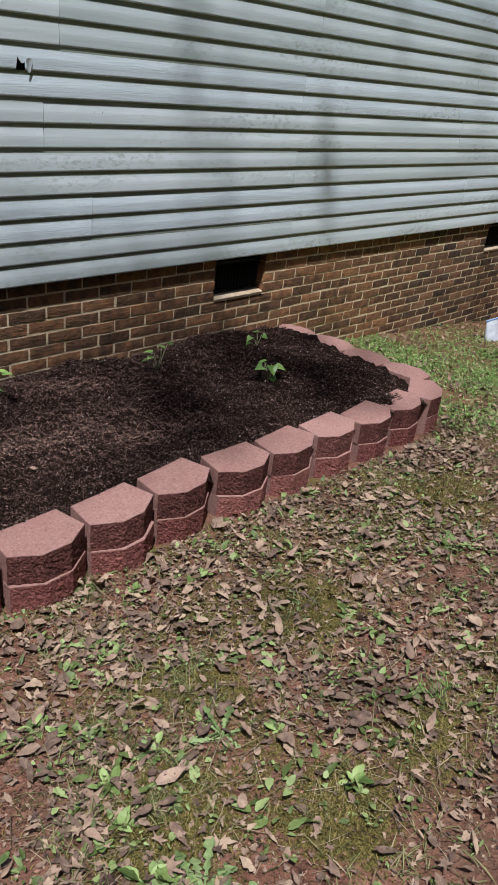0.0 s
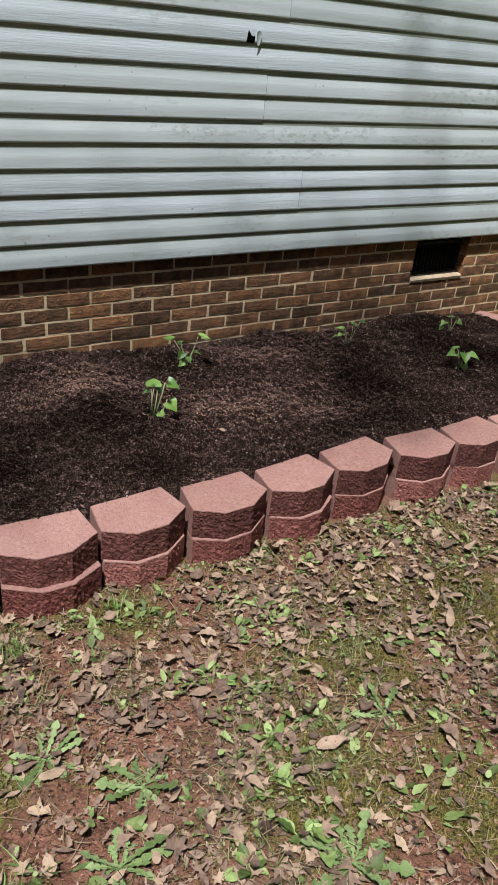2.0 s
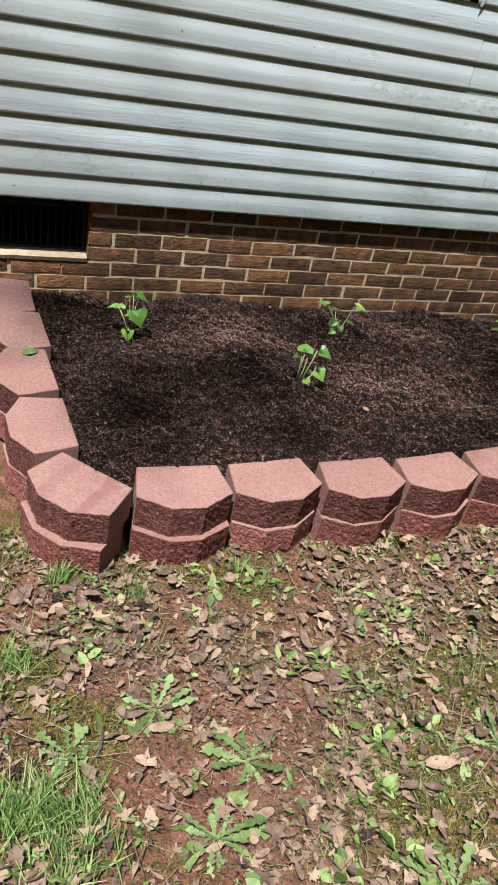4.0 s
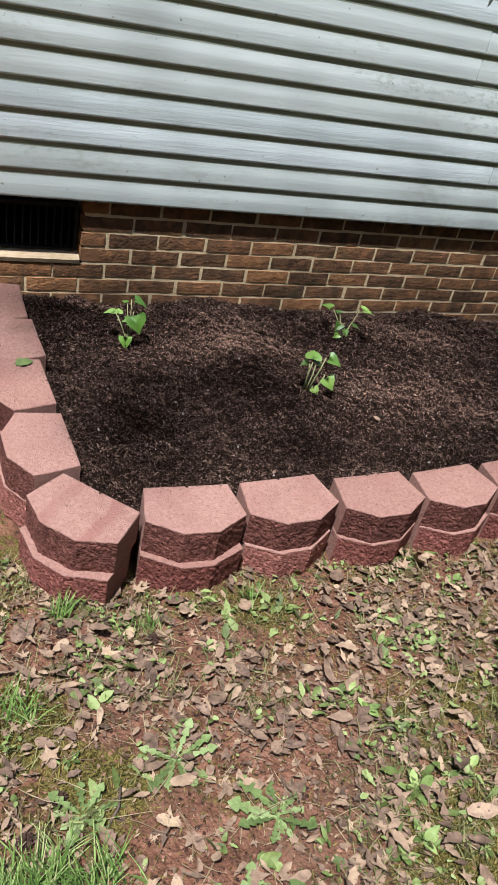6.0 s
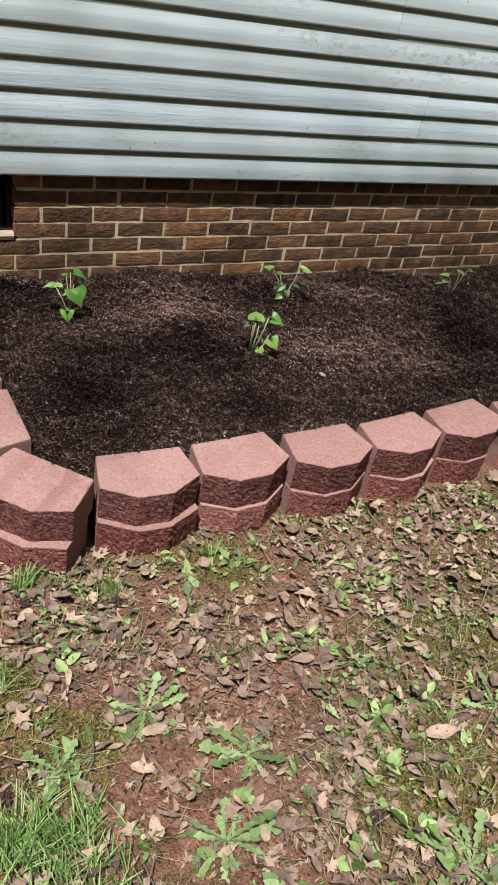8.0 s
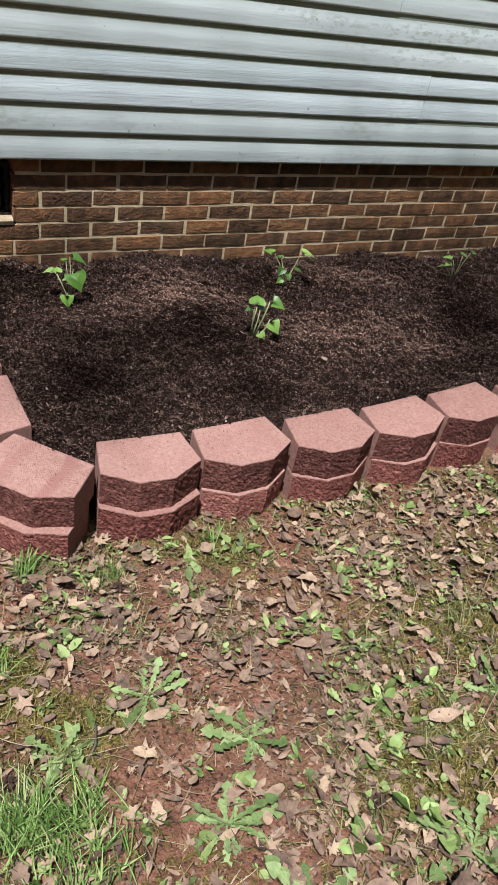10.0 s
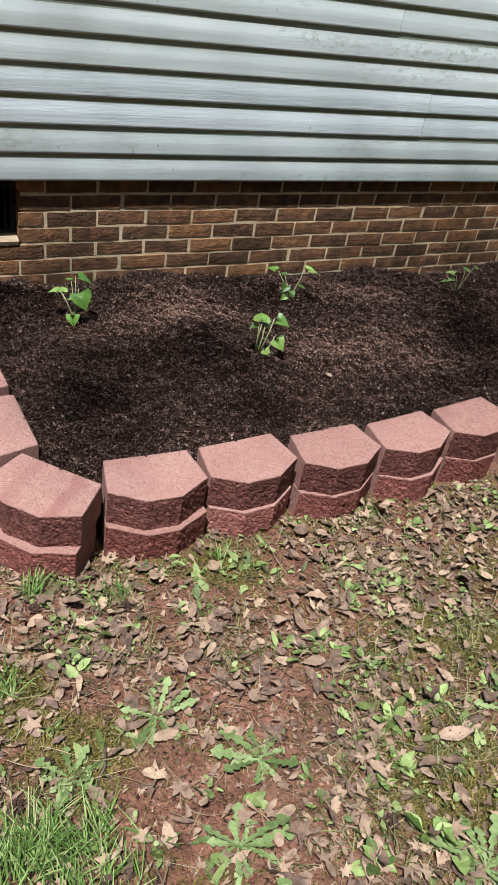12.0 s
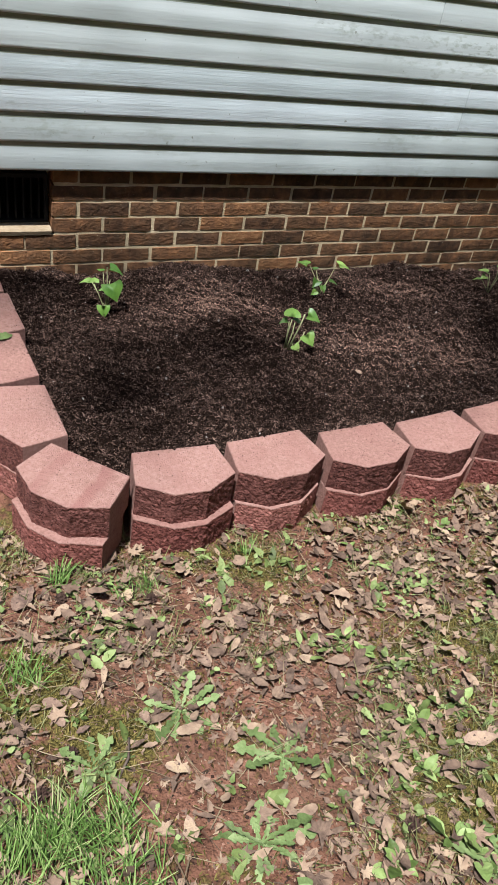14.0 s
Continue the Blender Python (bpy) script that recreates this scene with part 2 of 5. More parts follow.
M_GUM = surface("seed_ball", [(0.3, (0.03, 0.018, 0.014)), (0.7, (0.1, 0.06, 0.045))], scale=60, bump=0.5, rough=0.9)
M_BAG = surface("plastic_film", [(0.3, (0.42, 0.44, 0.45)), (0.7, (0.58, 0.6, 0.61))], scale=10, bump=0.5, bump_scale=25, bump_dist=0.01, rough=0.25, spec=0.6)
M_BAGTOP = surface("blue_seal", [(0.3, (0.2, 0.28, 0.5)), (0.7, (0.3, 0.4, 0.6))], bump=0.0, rough=0.4)
M_SKY_BLOCKER = surface("sky_blocker", [(0.3, (0.015, 0.03, 0.008)), (0.7, (0.05, 0.085, 0.02))], scale=0.6, bump=0.0, rough=0.9)
M_CROWN = surface("crown_leaf", [(0.25, (0.04, 0.08, 0.015)), (0.5, (0.07, 0.13, 0.03)), (0.75, (0.12, 0.19, 0.05))], scale=3, island=0.5, bump=0.0, rough=0.5)
M_DARK = surface("crawl_space_shade", [(0.3, (0.004, 0.004, 0.004)), (0.7, (0.008, 0.008, 0.008))], bump=0.0, rough=0.9)
M_MULCH = surface("mulch", [(0.3, (0.005616, 0.003458, 0.002631)), (0.55, (0.01966, 0.01161, 0.00858)), (0.75, (0.04914, 0.03026, 0.02288))], scale=60, bump=1.0, bump_scale=110, bump_dist=0.012, rough=0.95, spec=0.03)
M_SOIL = surface("soil", [(0.25, (0.06063, 0.02822, 0.01748)), (0.5, (0.1859, 0.08781, 0.05472)), (0.75, (0.3395, 0.1764, 0.1178))], scale=20, bump=1.0, bump_scale=90, bump_dist=0.02, stain=(0.13, 0.08, 0.05), stain_scale=4.5, stain_amt=0.6, rough=0.95, speck=(0.04, 0.026, 0.019), speck_scale=60, speck_at=0.62)


def grown_over(m, colours):
    """Bare clay near the bed passes unevenly into lawn farther from the house."""
    n, l = m.node_tree.nodes, m.node_tree.links
    b = next(q for q in n if q.type == "BSDF_PRINCIPLED")
    old = b.inputs["Base Color"].links[0].from_socket
    tc, sp, nz, fine = n.new("ShaderNodeTexCoord"), n.new("ShaderNodeSeparateXYZ"), n.new("ShaderNodeTexNoise"), n.new("ShaderNodeTexNoise")
    nz.inputs["Scale"].default_value, nz.inputs["Detail"].default_value = 1.1, 8
    fine.inputs["Scale"].default_value, fine.inputs["Detail"].default_value = 26.0, 6
    for q in (sp, nz, fine):
        l.new(tc.outputs["Object"], q.inputs[0])
    dist = n.new("ShaderNodeMath")
    dist.operation = "MULTIPLY_ADD"
    l.new(sp.outputs["Y"], dist.inputs[0])
    dist.inputs[1].default_value = -1.0
    wob = n.new("ShaderNodeMath")
    wob.operation = "MULTIPLY_ADD"
    l.new(nz.outputs["Fac"], wob.inputs[0])
    wob.inputs[1].default_value, wob.inputs[2].default_value = 4.0, -2.0
    l.new(wob.outputs[0], dist.inputs[2])
    mr = n.new("ShaderNodeMapRange")
    mr.inputs[1].default_value, mr.inputs[2].default_value = 3.5, 4.4
    l.new(dist.outputs[0], mr.inputs[0])
    rp = n.new("ShaderNodeValToRGB")
    for e, c, p in zip(rp.color_ramp.elements, colours, (0.35, 0.7)):
        e.position, e.color = p, (*c, 1)
    l.new(fine.outputs["Fac"], rp.inputs[0])
    mx = n.new("ShaderNodeMix")
    mx.data_type = "RGBA"
    l.new(mr.outputs[0], mx.inputs[0])
    l.new(old, mx.inputs[6])
    l.new(rp.outputs[0], mx.inputs[7])
    l.new(mx.outputs[2], b.inputs["Base Color"])


def mildewed(m, colour):
    """Sparse streaks of fine dark mildew on the vinyl."""
    n, l = m.node_tree.nodes, m.node_tree.links
    b = next(q for q in n if q.type == "BSDF_PRINCIPLED")
    old = b.inputs["Base Color"].links[0].from_socket
    tc, amount = n.new("ShaderNodeTexCoord"), None
    for scale, stretch, lo, hi in ((1.5, (0.5, 1, 3.5), 0.52, 0.68), (48.0, (0.55, 1, 1.2), 0.5, 0.64)):
        mp, nz, mr = n.new("ShaderNodeMapping"), n.new("ShaderNodeTexNoise"), n.new("ShaderNodeMapRange")
        mp.inputs["Scale"].default_value = stretch
        nz.inputs["Scale"].default_value, nz.inputs["Detail"].default_value = scale, 5
        mr.inputs[1].default_value, mr.inputs[2].default_value = lo, hi
        l.new(tc.outputs["Object"], mp.inputs[0])
        l.new(mp.outputs[0], nz.inputs["Vector"])
        l.new(nz.outputs["Fac"], mr.inputs[0])
        if amount is None:
            amount = mr.outputs[0]
        else:
            mu = n.new("ShaderNodeMath")
            mu.operation = "MULTIPLY"
            l.new(amount, mu.inputs[0])
            l.new(mr.outputs[0], mu.inputs[1])
            amount = mu.outputs[0]
    mx = n.new("ShaderNodeMix")
    mx.data_type = "RGBA"
    l.new(amount, mx.inputs[0])
    l.new(old, mx.inputs[6])
    mx.inputs[7].default_value = (*colour, 1)
    l.new(mx.outputs[2], b.inputs["Base Color"])


mildewed(M_SIDING, (0.4, 0.45, 0.39))
mildewed(M_SIDING_GRAIN, (0.4, 0.45, 0.4))


def mossy(m, colours):
    """Olive moss where the mesh carries it, with a ragged edge."""
    n, l = m.node_tree.nodes, m.node_tree.links
    b = next(q for q in n if q.type == "BSDF_PRINCIPLED")
    old = b.inputs["Base Color"].links[0].from_socket
    at, tc, nz, fine = n.new("ShaderNodeAttribute"), n.new("ShaderNodeTexCoord"), n.new("ShaderNodeTexNoise"), n.new("ShaderNodeTexNoise")
    at.attribute_name = "moss"
    nz.inputs["Scale"].default_value, nz.inputs["Detail"].default_value = 45.0, 6
    fine.inputs["Scale"].default_value, fine.inputs["Detail"].default_value = 190.0, 4
    for q in (nz, fine):
        l.new(tc.outputs["Object"], q.inputs["Vector"])
    add, mr = n.new("ShaderNodeMath"), n.new("ShaderNodeMapRange")
    l.new(at.outputs["Fac"], add.inputs[0])
    l.new(nz.outputs["Fac"], add.inputs[1])
    mr.inputs[1].default_value, mr.inputs[2].default_value = 0.88, 1.08
    l.new(add.outputs[0], mr.inputs[0])
    rp = n.new("ShaderNodeValToRGB")
    for e, c, p in zip(rp.color_ramp.elements, colours, (0.35, 0.68)):
        e.position, e.color = p, (*c, 1)
    l.new(fine.outputs["Fac"], rp.inputs[0])
    mx = n.new("ShaderNodeMix")
    mx.data_type = "RGBA"
    l.new(mr.outputs[0], mx.inputs[0])
    l.new(old, mx.inputs[6])
    l.new(rp.outputs[0], mx.inputs[7])
    l.new(mx.outputs[2], b.inputs["Base Color"])


mossy(M_SOIL, ((0.06, 0.05, 0.015), (0.195, 0.158, 0.046)))
# The far green lies out of view, added to turn the bounced light greener.
grown_over(M_SOIL, ((0.05, 0.11, 0.02), (0.14, 0.23, 0.05)))
M_CLOD = surface("soil_clod", [(0.2, (0.0387, 0.0208, 0.01444)), (0.5, (0.1462, 0.0704, 0.04712)), (0.8, (0.3096, 0.164, 0.114))], scale=30, island=0.8, bump=0.0, rough=0.95)
M_BLACK = surface("black_plastic", [(0.3, (0.014, 0.014, 0.015)), (0.7, (0.03, 0.03, 0.031))], bump=0.0, rough=0.5)
M_SILL = surface("sill_mortar", [(0.3, (0.34, 0.25, 0.15)), (0.7, (0.5, 0.4, 0.27))], scale=20, bump=0.5, bump_scale=120, bump_dist=0.003, rough=0.9)
M_WALLBACK = surface("foundation_core", [(0.3, (0.05, 0.045, 0.04)), (0.7, (0.08, 0.07, 0.06))], bump=0.0)


# ---------------------------------------------------------------- mesh helpers
def mesh_of(name, bm, material):
    me = bpy.data.meshes.new(name)
    bm.to_mesh(me)
    bm.free()
    me.materials.append(material)
    return me


def part(name, bm, material, parent=None, label=""):
    ob = new(name, mesh_of(name, bm, material))
    if parent is not None:
        ob.parent = parent
    return tagged(ob, label)


def raw(name, verts, faces, material, parent=None, label="", smooth=False):
    me = bpy.data.meshes.new(name)
    me.from_pydata(verts, [], faces)
    me.update()
    me.materials.append(material)
    if smooth:
        me.polygons.foreach_set("use_smooth", [True] * len(me.polygons))
    ob = new(name, me)
    if parent is not None:
        ob.parent = parent
    return tagged(ob, label)


def box(bm, x0, x1, y0, y1, z0, z1):
    vs = [bm.verts.new(p) for p in ((x0, y0, z0), (x1, y0, z0), (x1, y1, z0), (x0, y1, z0), (x0, y0, z1), (x1, y0, z1), (x1, y1, z1), (x0, y1, z1))]
    for f in ((3, 2, 1, 0), (4, 5, 6, 7), (0, 1, 5, 4), (1, 2, 6, 5), (2, 3, 7, 6), (3, 0, 4, 7)):
        bm.faces.new([vs[i] for i in f])


# ---------------------------------------------------------------- ground
def build_ground():
    def axis(lo, hi, fine_lo, fine_hi, step):
        out = list(np.arange(fine_lo, fine_hi + step / 2, step))
        d, v = step, fine_hi
        while v < hi:
            d *= 1.35
            v += d
            out.append(v)
        d, v = step, fine_lo
        while v > lo:
            d *= 1.35
            v -= d
            out.insert(0, v)
        return out
    xs = axis(-400, 400, -1.0, 7.6, 0.03)
    xs = sorted([x for x in xs if not -1.0 < x < 3.4] + list(np.arange(-1.0, 3.4, 0.014)))
    ys = axis(-400, 400, -2.9, 0.15, 0.03)
    ys = sorted([y for y in ys if not -2.9 < y < -1.4] + list(np.arange(-2.9, -1.4, 0.014)))
    verts = [(x, y, ground_z(x, y)) for y in ys for x in xs]
    w = len(xs)
    faces = [(j * w + i, j * w + i + 1, (j + 1) * w + i + 1, (j + 1) * w + i) for j in range(len(ys) - 1) for i in range(w - 1)]
    ob = raw("ground", verts, faces, M_SOIL, smooth=True)
    moss = ob.data.attributes.new("moss", "FLOAT", "POINT")
    moss.data.foreach_set("value", [moss_at(x, y) if -1.5 < x < 5 and -3.2 < y < -1.3 else 0.4 for x, y, _ in verts])
    return tagged(ob, "sparse lawn of red clay soil and moss sloping along the house", "ground", kind="structure")


ground = build_ground()


def build_sky_blocker():
    """Unseen wall behind and beside the walk, added to block low sky light."""
    verts, faces = [], []
    for i in range(61):
        a = radians(180 + 180 * i / 60)
        r = 13 + 1.5 * noise.noise(Vector((i * 0.4, 0, 0)))
        x, y = 1.5 + r * math.cos(a), 1.0 + r * math.sin(a)
        h = 11.0 + 2.5 * noise.noise(Vector((i * 0.5, 5, 0)))
        verts += [(x, y, -1.0), (x, y, h), (x * 1.15, y * 1.15, h + 0.8), (x * 1.15, y * 1.15, -1.0)]
        if i:
            k = 4 * i
            for e in range(4):
                faces.append((k - 4 + e, k - 4 + (e + 1) % 4, k + (e + 1) % 4, k + e))
    return tagged(raw("backdrop_sky_blocker", verts, faces, M_SKY_BLOCKER), "unseen dark green wall around the yard, added to block low sky light", "trees", kind="structure")


build_sky_blocker()

def build_gum_tree():
    """Tall unseen yard tree, its thin crown set to dapple the bed and wall."""
    rnd = random.Random(61)
    tree = tagged(new("gum_tree"), "tall unseen grey-barked gum tree, its thin green crown arranged to dapple the yard", "tree")
    tree.location = (-7.6, -4.6, ground_z(-7.6, -4.6))
    base = tree.location
    mid = Vector((-0.6, 2.0, 13.0))
    stick("trunk", [(0, 0, -0.2), (0.05, 0.1, 1.5), (0.0, 0.3, 5.0), (-0.2, 0.9, 9.5), tuple(mid), (-0.5, 2.6, 17.5), (-0.4, 2.9, 20.5)], 0.34, 0.05, M_TWIG, tree, "grey furrowed trunk", 12)
    for i in range(16):
        t = 10.0 + 9.0 * i / 16
        a = radians(137.5 * i)
        r = 5.5 - 0.3 * abs(t - 14)
        p = Vector((-0.3, 1.0 + 0.18 * (t - 10), t))
        q = p + Vector((math.cos(a) * r + 2.6, math.sin(a) * r * 0.6, 1.8 + rnd.uniform(-0.4, 0.8)))
        stick("limb", [tuple(p), tuple(p.lerp(q, 0.45) + Vector((0, 0, 0.4))), tuple(q)], 0.05, 0.005, M_TWIG, tree)

    def thick(u, v):
        """How leafy the crown is along the sunbeam that reaches the ground at (u, v)."""
        w = 0.4 + 0.6 * min(1.0, max(0.0, (u - 1.0) / 0.8))
        d = 0.07 + w * (0.14 * noise.noise(Vector((u * 1.3, v * 1.6, 2.0))) + 0.26 * noise.noise(Vector((u * 3.4, v * 3.6, 7.0))))
        for cu, cv, ru, rv, k in LEAFY:
            d += k * math.exp(-((u - cu) / ru) ** 4 - ((v - cv) / rv) ** 4)
        for cu, cv, ru, rv, k in THIN:
            d -= k * math.exp(-((u - cu) / ru) ** 2 - ((v - cv) / rv) ** 2)
        return max(0.01, d)

    slope = Vector((_sd.x / _sd.z, _sd.y / _sd.z))
    heap = Heap()
    for k in range(9000):
        u, v = rnd.uniform(-4.5, 8.5), rnd.uniform(-5.5, 2.2)
        if rnd.random() > thick(u, v):
            continue
        h = rnd.uniform(10.5, 15.5)
        c = Vector((u + slope.x * h, v + slope.y * h, h))
        for q in range(7):
            s = rnd.uniform(0.06, 0.12)
            o = c + Vector((rnd.gauss(0, 0.08), rnd.gauss(0, 0.08), rnd.gauss(0, 0.12)))
            vs, fs = star_leaf(s * 0.75, rnd, 5, 0.35, 0.2)
            heap.add(Matrix.Translation(o - base) @ pose(0, 0, 0, rnd.gauss(0, 28), rnd.gauss(0, 28), rnd.uniform(0, 360)), vs, fs)
    raw("crown", heap.v, heap.f, M_CROWN, tree, "small star-shaped green leaves in loose sprays")


# ---------------------------------------------------------------- brick foundation
VENTS = (-0.4254, 2.7651, 6.1683)
X0, X1 = -1.6, 8.4
wall = tagged(new("wall_foundation"), "brown brick foundation wall with pale mortar joints", "wall", kind="structure")


def build_foundation():
    core = bmesh.new()
    xs = [X0]
    for v in VENTS:
        box(core, xs[-1], v - 0.012, 0.0004, 0.2, -0.8, 0.62)
        box(core, v - 0.012, v, 0.0004, 0.2, -0.8, BED_A - 2 * BRICK_H - 0.005)
        box(core, v, v + 2 * BRICK_L, 0.0004, 0.2, -0.8, BED_A - 2 * BRICK_H - 0.005)
        box(core, v, v + 2 * BRICK_L, 0.14, 0.2, BED_A - 2 * BRICK_H - 0.005, 0.62)
        xs.append(v + 2 * BRICK_L + 0.012)
        box(core, v + 2 * BRICK_L, xs[-1], 0.0004, 0.2, -0.8, BED_A - 2 * BRICK_H - 0.005)
    box(core, xs[-1], X1, 0.0004, 0.2, -0.8, 0.62)
    bmesh.ops.remove_doubles(core, verts=core.verts, dist=1e-5)
    part("mortar", core, M_MORTAR, wall, "pale sandy mortar")


build_foundation()


def build_vent(x):
    """Foundation vent: black plastic frame with upright fins in the opening, over a sandy mortar sill."""
    zs, w = BED_A - 2 * BRICK_H, 2 * BRICK_L
    vent = tagged(new("foundation_vent"), "black plastic foundation vent with upright fins in the brick wall", "vent", group="foundation vents")
    vent.location = (x, 0, zs)
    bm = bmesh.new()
    # Near-black sheet stands in for the unlit space behind the fins.
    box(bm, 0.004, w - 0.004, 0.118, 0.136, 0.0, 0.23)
    part("vent_shade_sheet", bm, M_DARK, vent)
    bm = bmesh.new()
    for a in ((0.004, 0.018, 0.05, 0.116, 0.03, 0.225), (w - 0.018, w - 0.004, 0.05, 0.116, 0.03, 0.225), (0.018, w - 0.018, 0.05, 0.116, 0.208, 0.225), (0.018, w - 0.018, 0.05, 0.116, 0.028, 0.036)):
        box(bm, *a)
    frame_part = part("vent_frame", bm, M_BLACK, vent)
    bm = bmesh.new()
    box(bm, 0, 0.005, 0.06, 0.112, 0.037, 0.207)
    fin = mesh_of("fin", bm, M_BLACK)
    for i in range(13):
        ob = new("fin", fin)
        ob.parent = frame_part
        ob.matrix_basis = pose(0.03 + i * (w - 0.062) / 12, 0, 0, 0, 0, 6)
    verts, faces = [], []
    n = 24
    for i in range(n + 1):
        u = w * i / n
        j = 0.0025 * noise.noise(Vector((u * 22 + x, 1, 0)))
        verts += [(u, -0.006 + j, -0.004), (u, -0.009 + j, 0.013 + j), (u, 0.0, 0.02 + j), (u, 0.117, 0.03), (u, 0.117, -0.004)]
        if i:
            k = 5 * i
            faces += [(k - 5 + e, k + e, k + e + 1, k - 4 + e) for e in range(4)]
    faces += [(0, 1, 2, 3, 4), tuple(5 * n + e for e in (4, 3, 2, 1, 0))]
    raw("sill", verts, faces, M_SILL, vent, "sandy mortar sill")


for vx in VENTS:
    build_vent(vx)

# ---------------------------------------------------------------- siding
siding = tagged(new("wall_siding"), "pale grey-green vinyl siding in horizontal laps, weathered", "siding", kind="structure")
PROFILE = ((-0.0285, 0.0), (-0.0300, 0.002), (-0.0300, 0.010), (-0.0298, 0.030), (-0.0295, 0.049), (-0.0291, 0.0525), (-0.0287, 0.056), (-0.0276, 0.065), (-0.0264, 0.075), (-0.0257, 0.081), (-0.0255, 0.085), (-0.0255, 0.111))


def siding_panel(x0, x1, k, proud):
    """One panel of two laps, with the hooked butt edge at its foot."""
    bm = bmesh.new()
    prof = [(-0.006, 0.0)] + [(y, z) for y, z in PROFILE[:-1]] + [(-0.0255, SIDE_P - 0.001), (-0.0285, SIDE_P)] + [(y, z + SIDE_P) for y, z in PROFILE[1:]]
    n = max(2, int((x1 - x0) / 0.25))
    xs = [x0 + (x1 - x0) * i / n for i in range(n + 1)]
    hole = k == 4 and x0 < HOLE_X < x1
    if hole:
        xs = sorted(xs + [HOLE_X + d for d in (-0.03, -0.02, -0.008, 0.004, 0.014, 0.024)])
    rows = []
    for x in xs:
        rows.append([bm.verts.new((x, y - proud + 0.0008 * noise.noise(Vector((x * 1.3, z * 3, k))), SIDE_Z + 2 * k * SIDE_P + z + 0.0015 * noise.noise(Vector((x * 0.9, k * 5.1, 2))))) for y, z in prof])
    first = len(PROFILE) + 2
    if hole:
        for row in rows:
            d = row[0].co.x - HOLE_X
            if abs(d + 0.03) < 1e-4:
                for i in range(4):
                    row[first + i].co.x += 0.003 * i
            elif abs(d + 0.008) < 1e-4:
                row[first + 3].co.z -= 0.016
            elif abs(d - 0.004) < 1e-4:
                row[first + 2].co.z -= 0.005
    for a, b in zip(rows, rows[1:]):
        for i in range(len(prof) - 1):
            if hole and -0.032 < a[0].co.x - HOLE_X < 0.012 and first - 1 <= i <= first + (2 if a[0].co.x < HOLE_X - 0.015 else 1):
                continue
            face = bm.faces.new((a[i], b[i], b[i + 1], a[i + 1]))
            if prof[i][1] % SIDE_P > 0.0845 and prof[i][0] > -0.0258:      # algae and painted shade in the recess under each butt edge
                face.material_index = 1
    for row, d in ((rows[0], 1), (rows[-1], -1)):      # returned ends
        back = [bm.verts.new((v.co.x, v.co.y + 0.004, v.co.z)) for v in row]
        row = [bm.verts.new(v.co) for v in row]
        for i in range(len(prof) - 1):
            bm.faces.new((row[i], row[i + 1], back[i + 1], back[i]) if d > 0 else (row[i + 1], row[i], back[i], back[i + 1]))
    for face in bm.faces:
        face.smooth = True
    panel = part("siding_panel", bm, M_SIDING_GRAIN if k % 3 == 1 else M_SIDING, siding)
    panel.data.materials.append(M_ALGAE_SHADE)
    return panel


HOLE_X = 1.475
SEAMS = {0: (3.365, ), 1: (1.84, 5.5), 2: (3.33, 6.99), 3: (1.575, 5.23), 4: (3.317, 6.98), 5: (1.657, 5.31), 6: (3.4, 7.06), 7: (1.7, 5.4), 8: (3.3, 6.9), 9: (1.6, 5.3)}
for k, cuts in SEAMS.items():
    edges = [X0, *cuts, X1]
    for i in range(len(edges) - 1):
        siding_panel(edges[i] + (0.003 if i else 0), edges[i + 1], k, 0.0 if i % 2 else 0.0015)
bm = bmesh.new()
box(bm, X0, X1, 0.0, 0.2, 0.56, SIDE_Z + 20 * SIDE_P)
part("sheathing", bm, M_WALLBACK, siding)
zb = SIDE_Z + 9 * SIDE_P
flap = [(HOLE_X + 0.03, -0.034, zb + 0.024)]
for i in range(12):
    a = 2 * math.pi * i / 12
    fx = 0.017 * math.cos(a) * (1.0 + 0.15 * math.sin(3 * a))
    flap.append((HOLE_X + 0.03 + fx, -0.0345 - 0.011 * ((0.017 - fx) / 0.034) ** 2, zb + 0.024 + 0.03 * math.sin(a) + 0.004 * math.cos(2 * a)))
raw("torn_flap", flap, [(0, 1 + i, 1 + (i + 1) % 12) for i in range(12)], M_SIDING, siding, "torn curl of siding beside a hole", smooth=True)

# ---------------------------------------------------------------- edging blocks
BLOCK_H = 0.108


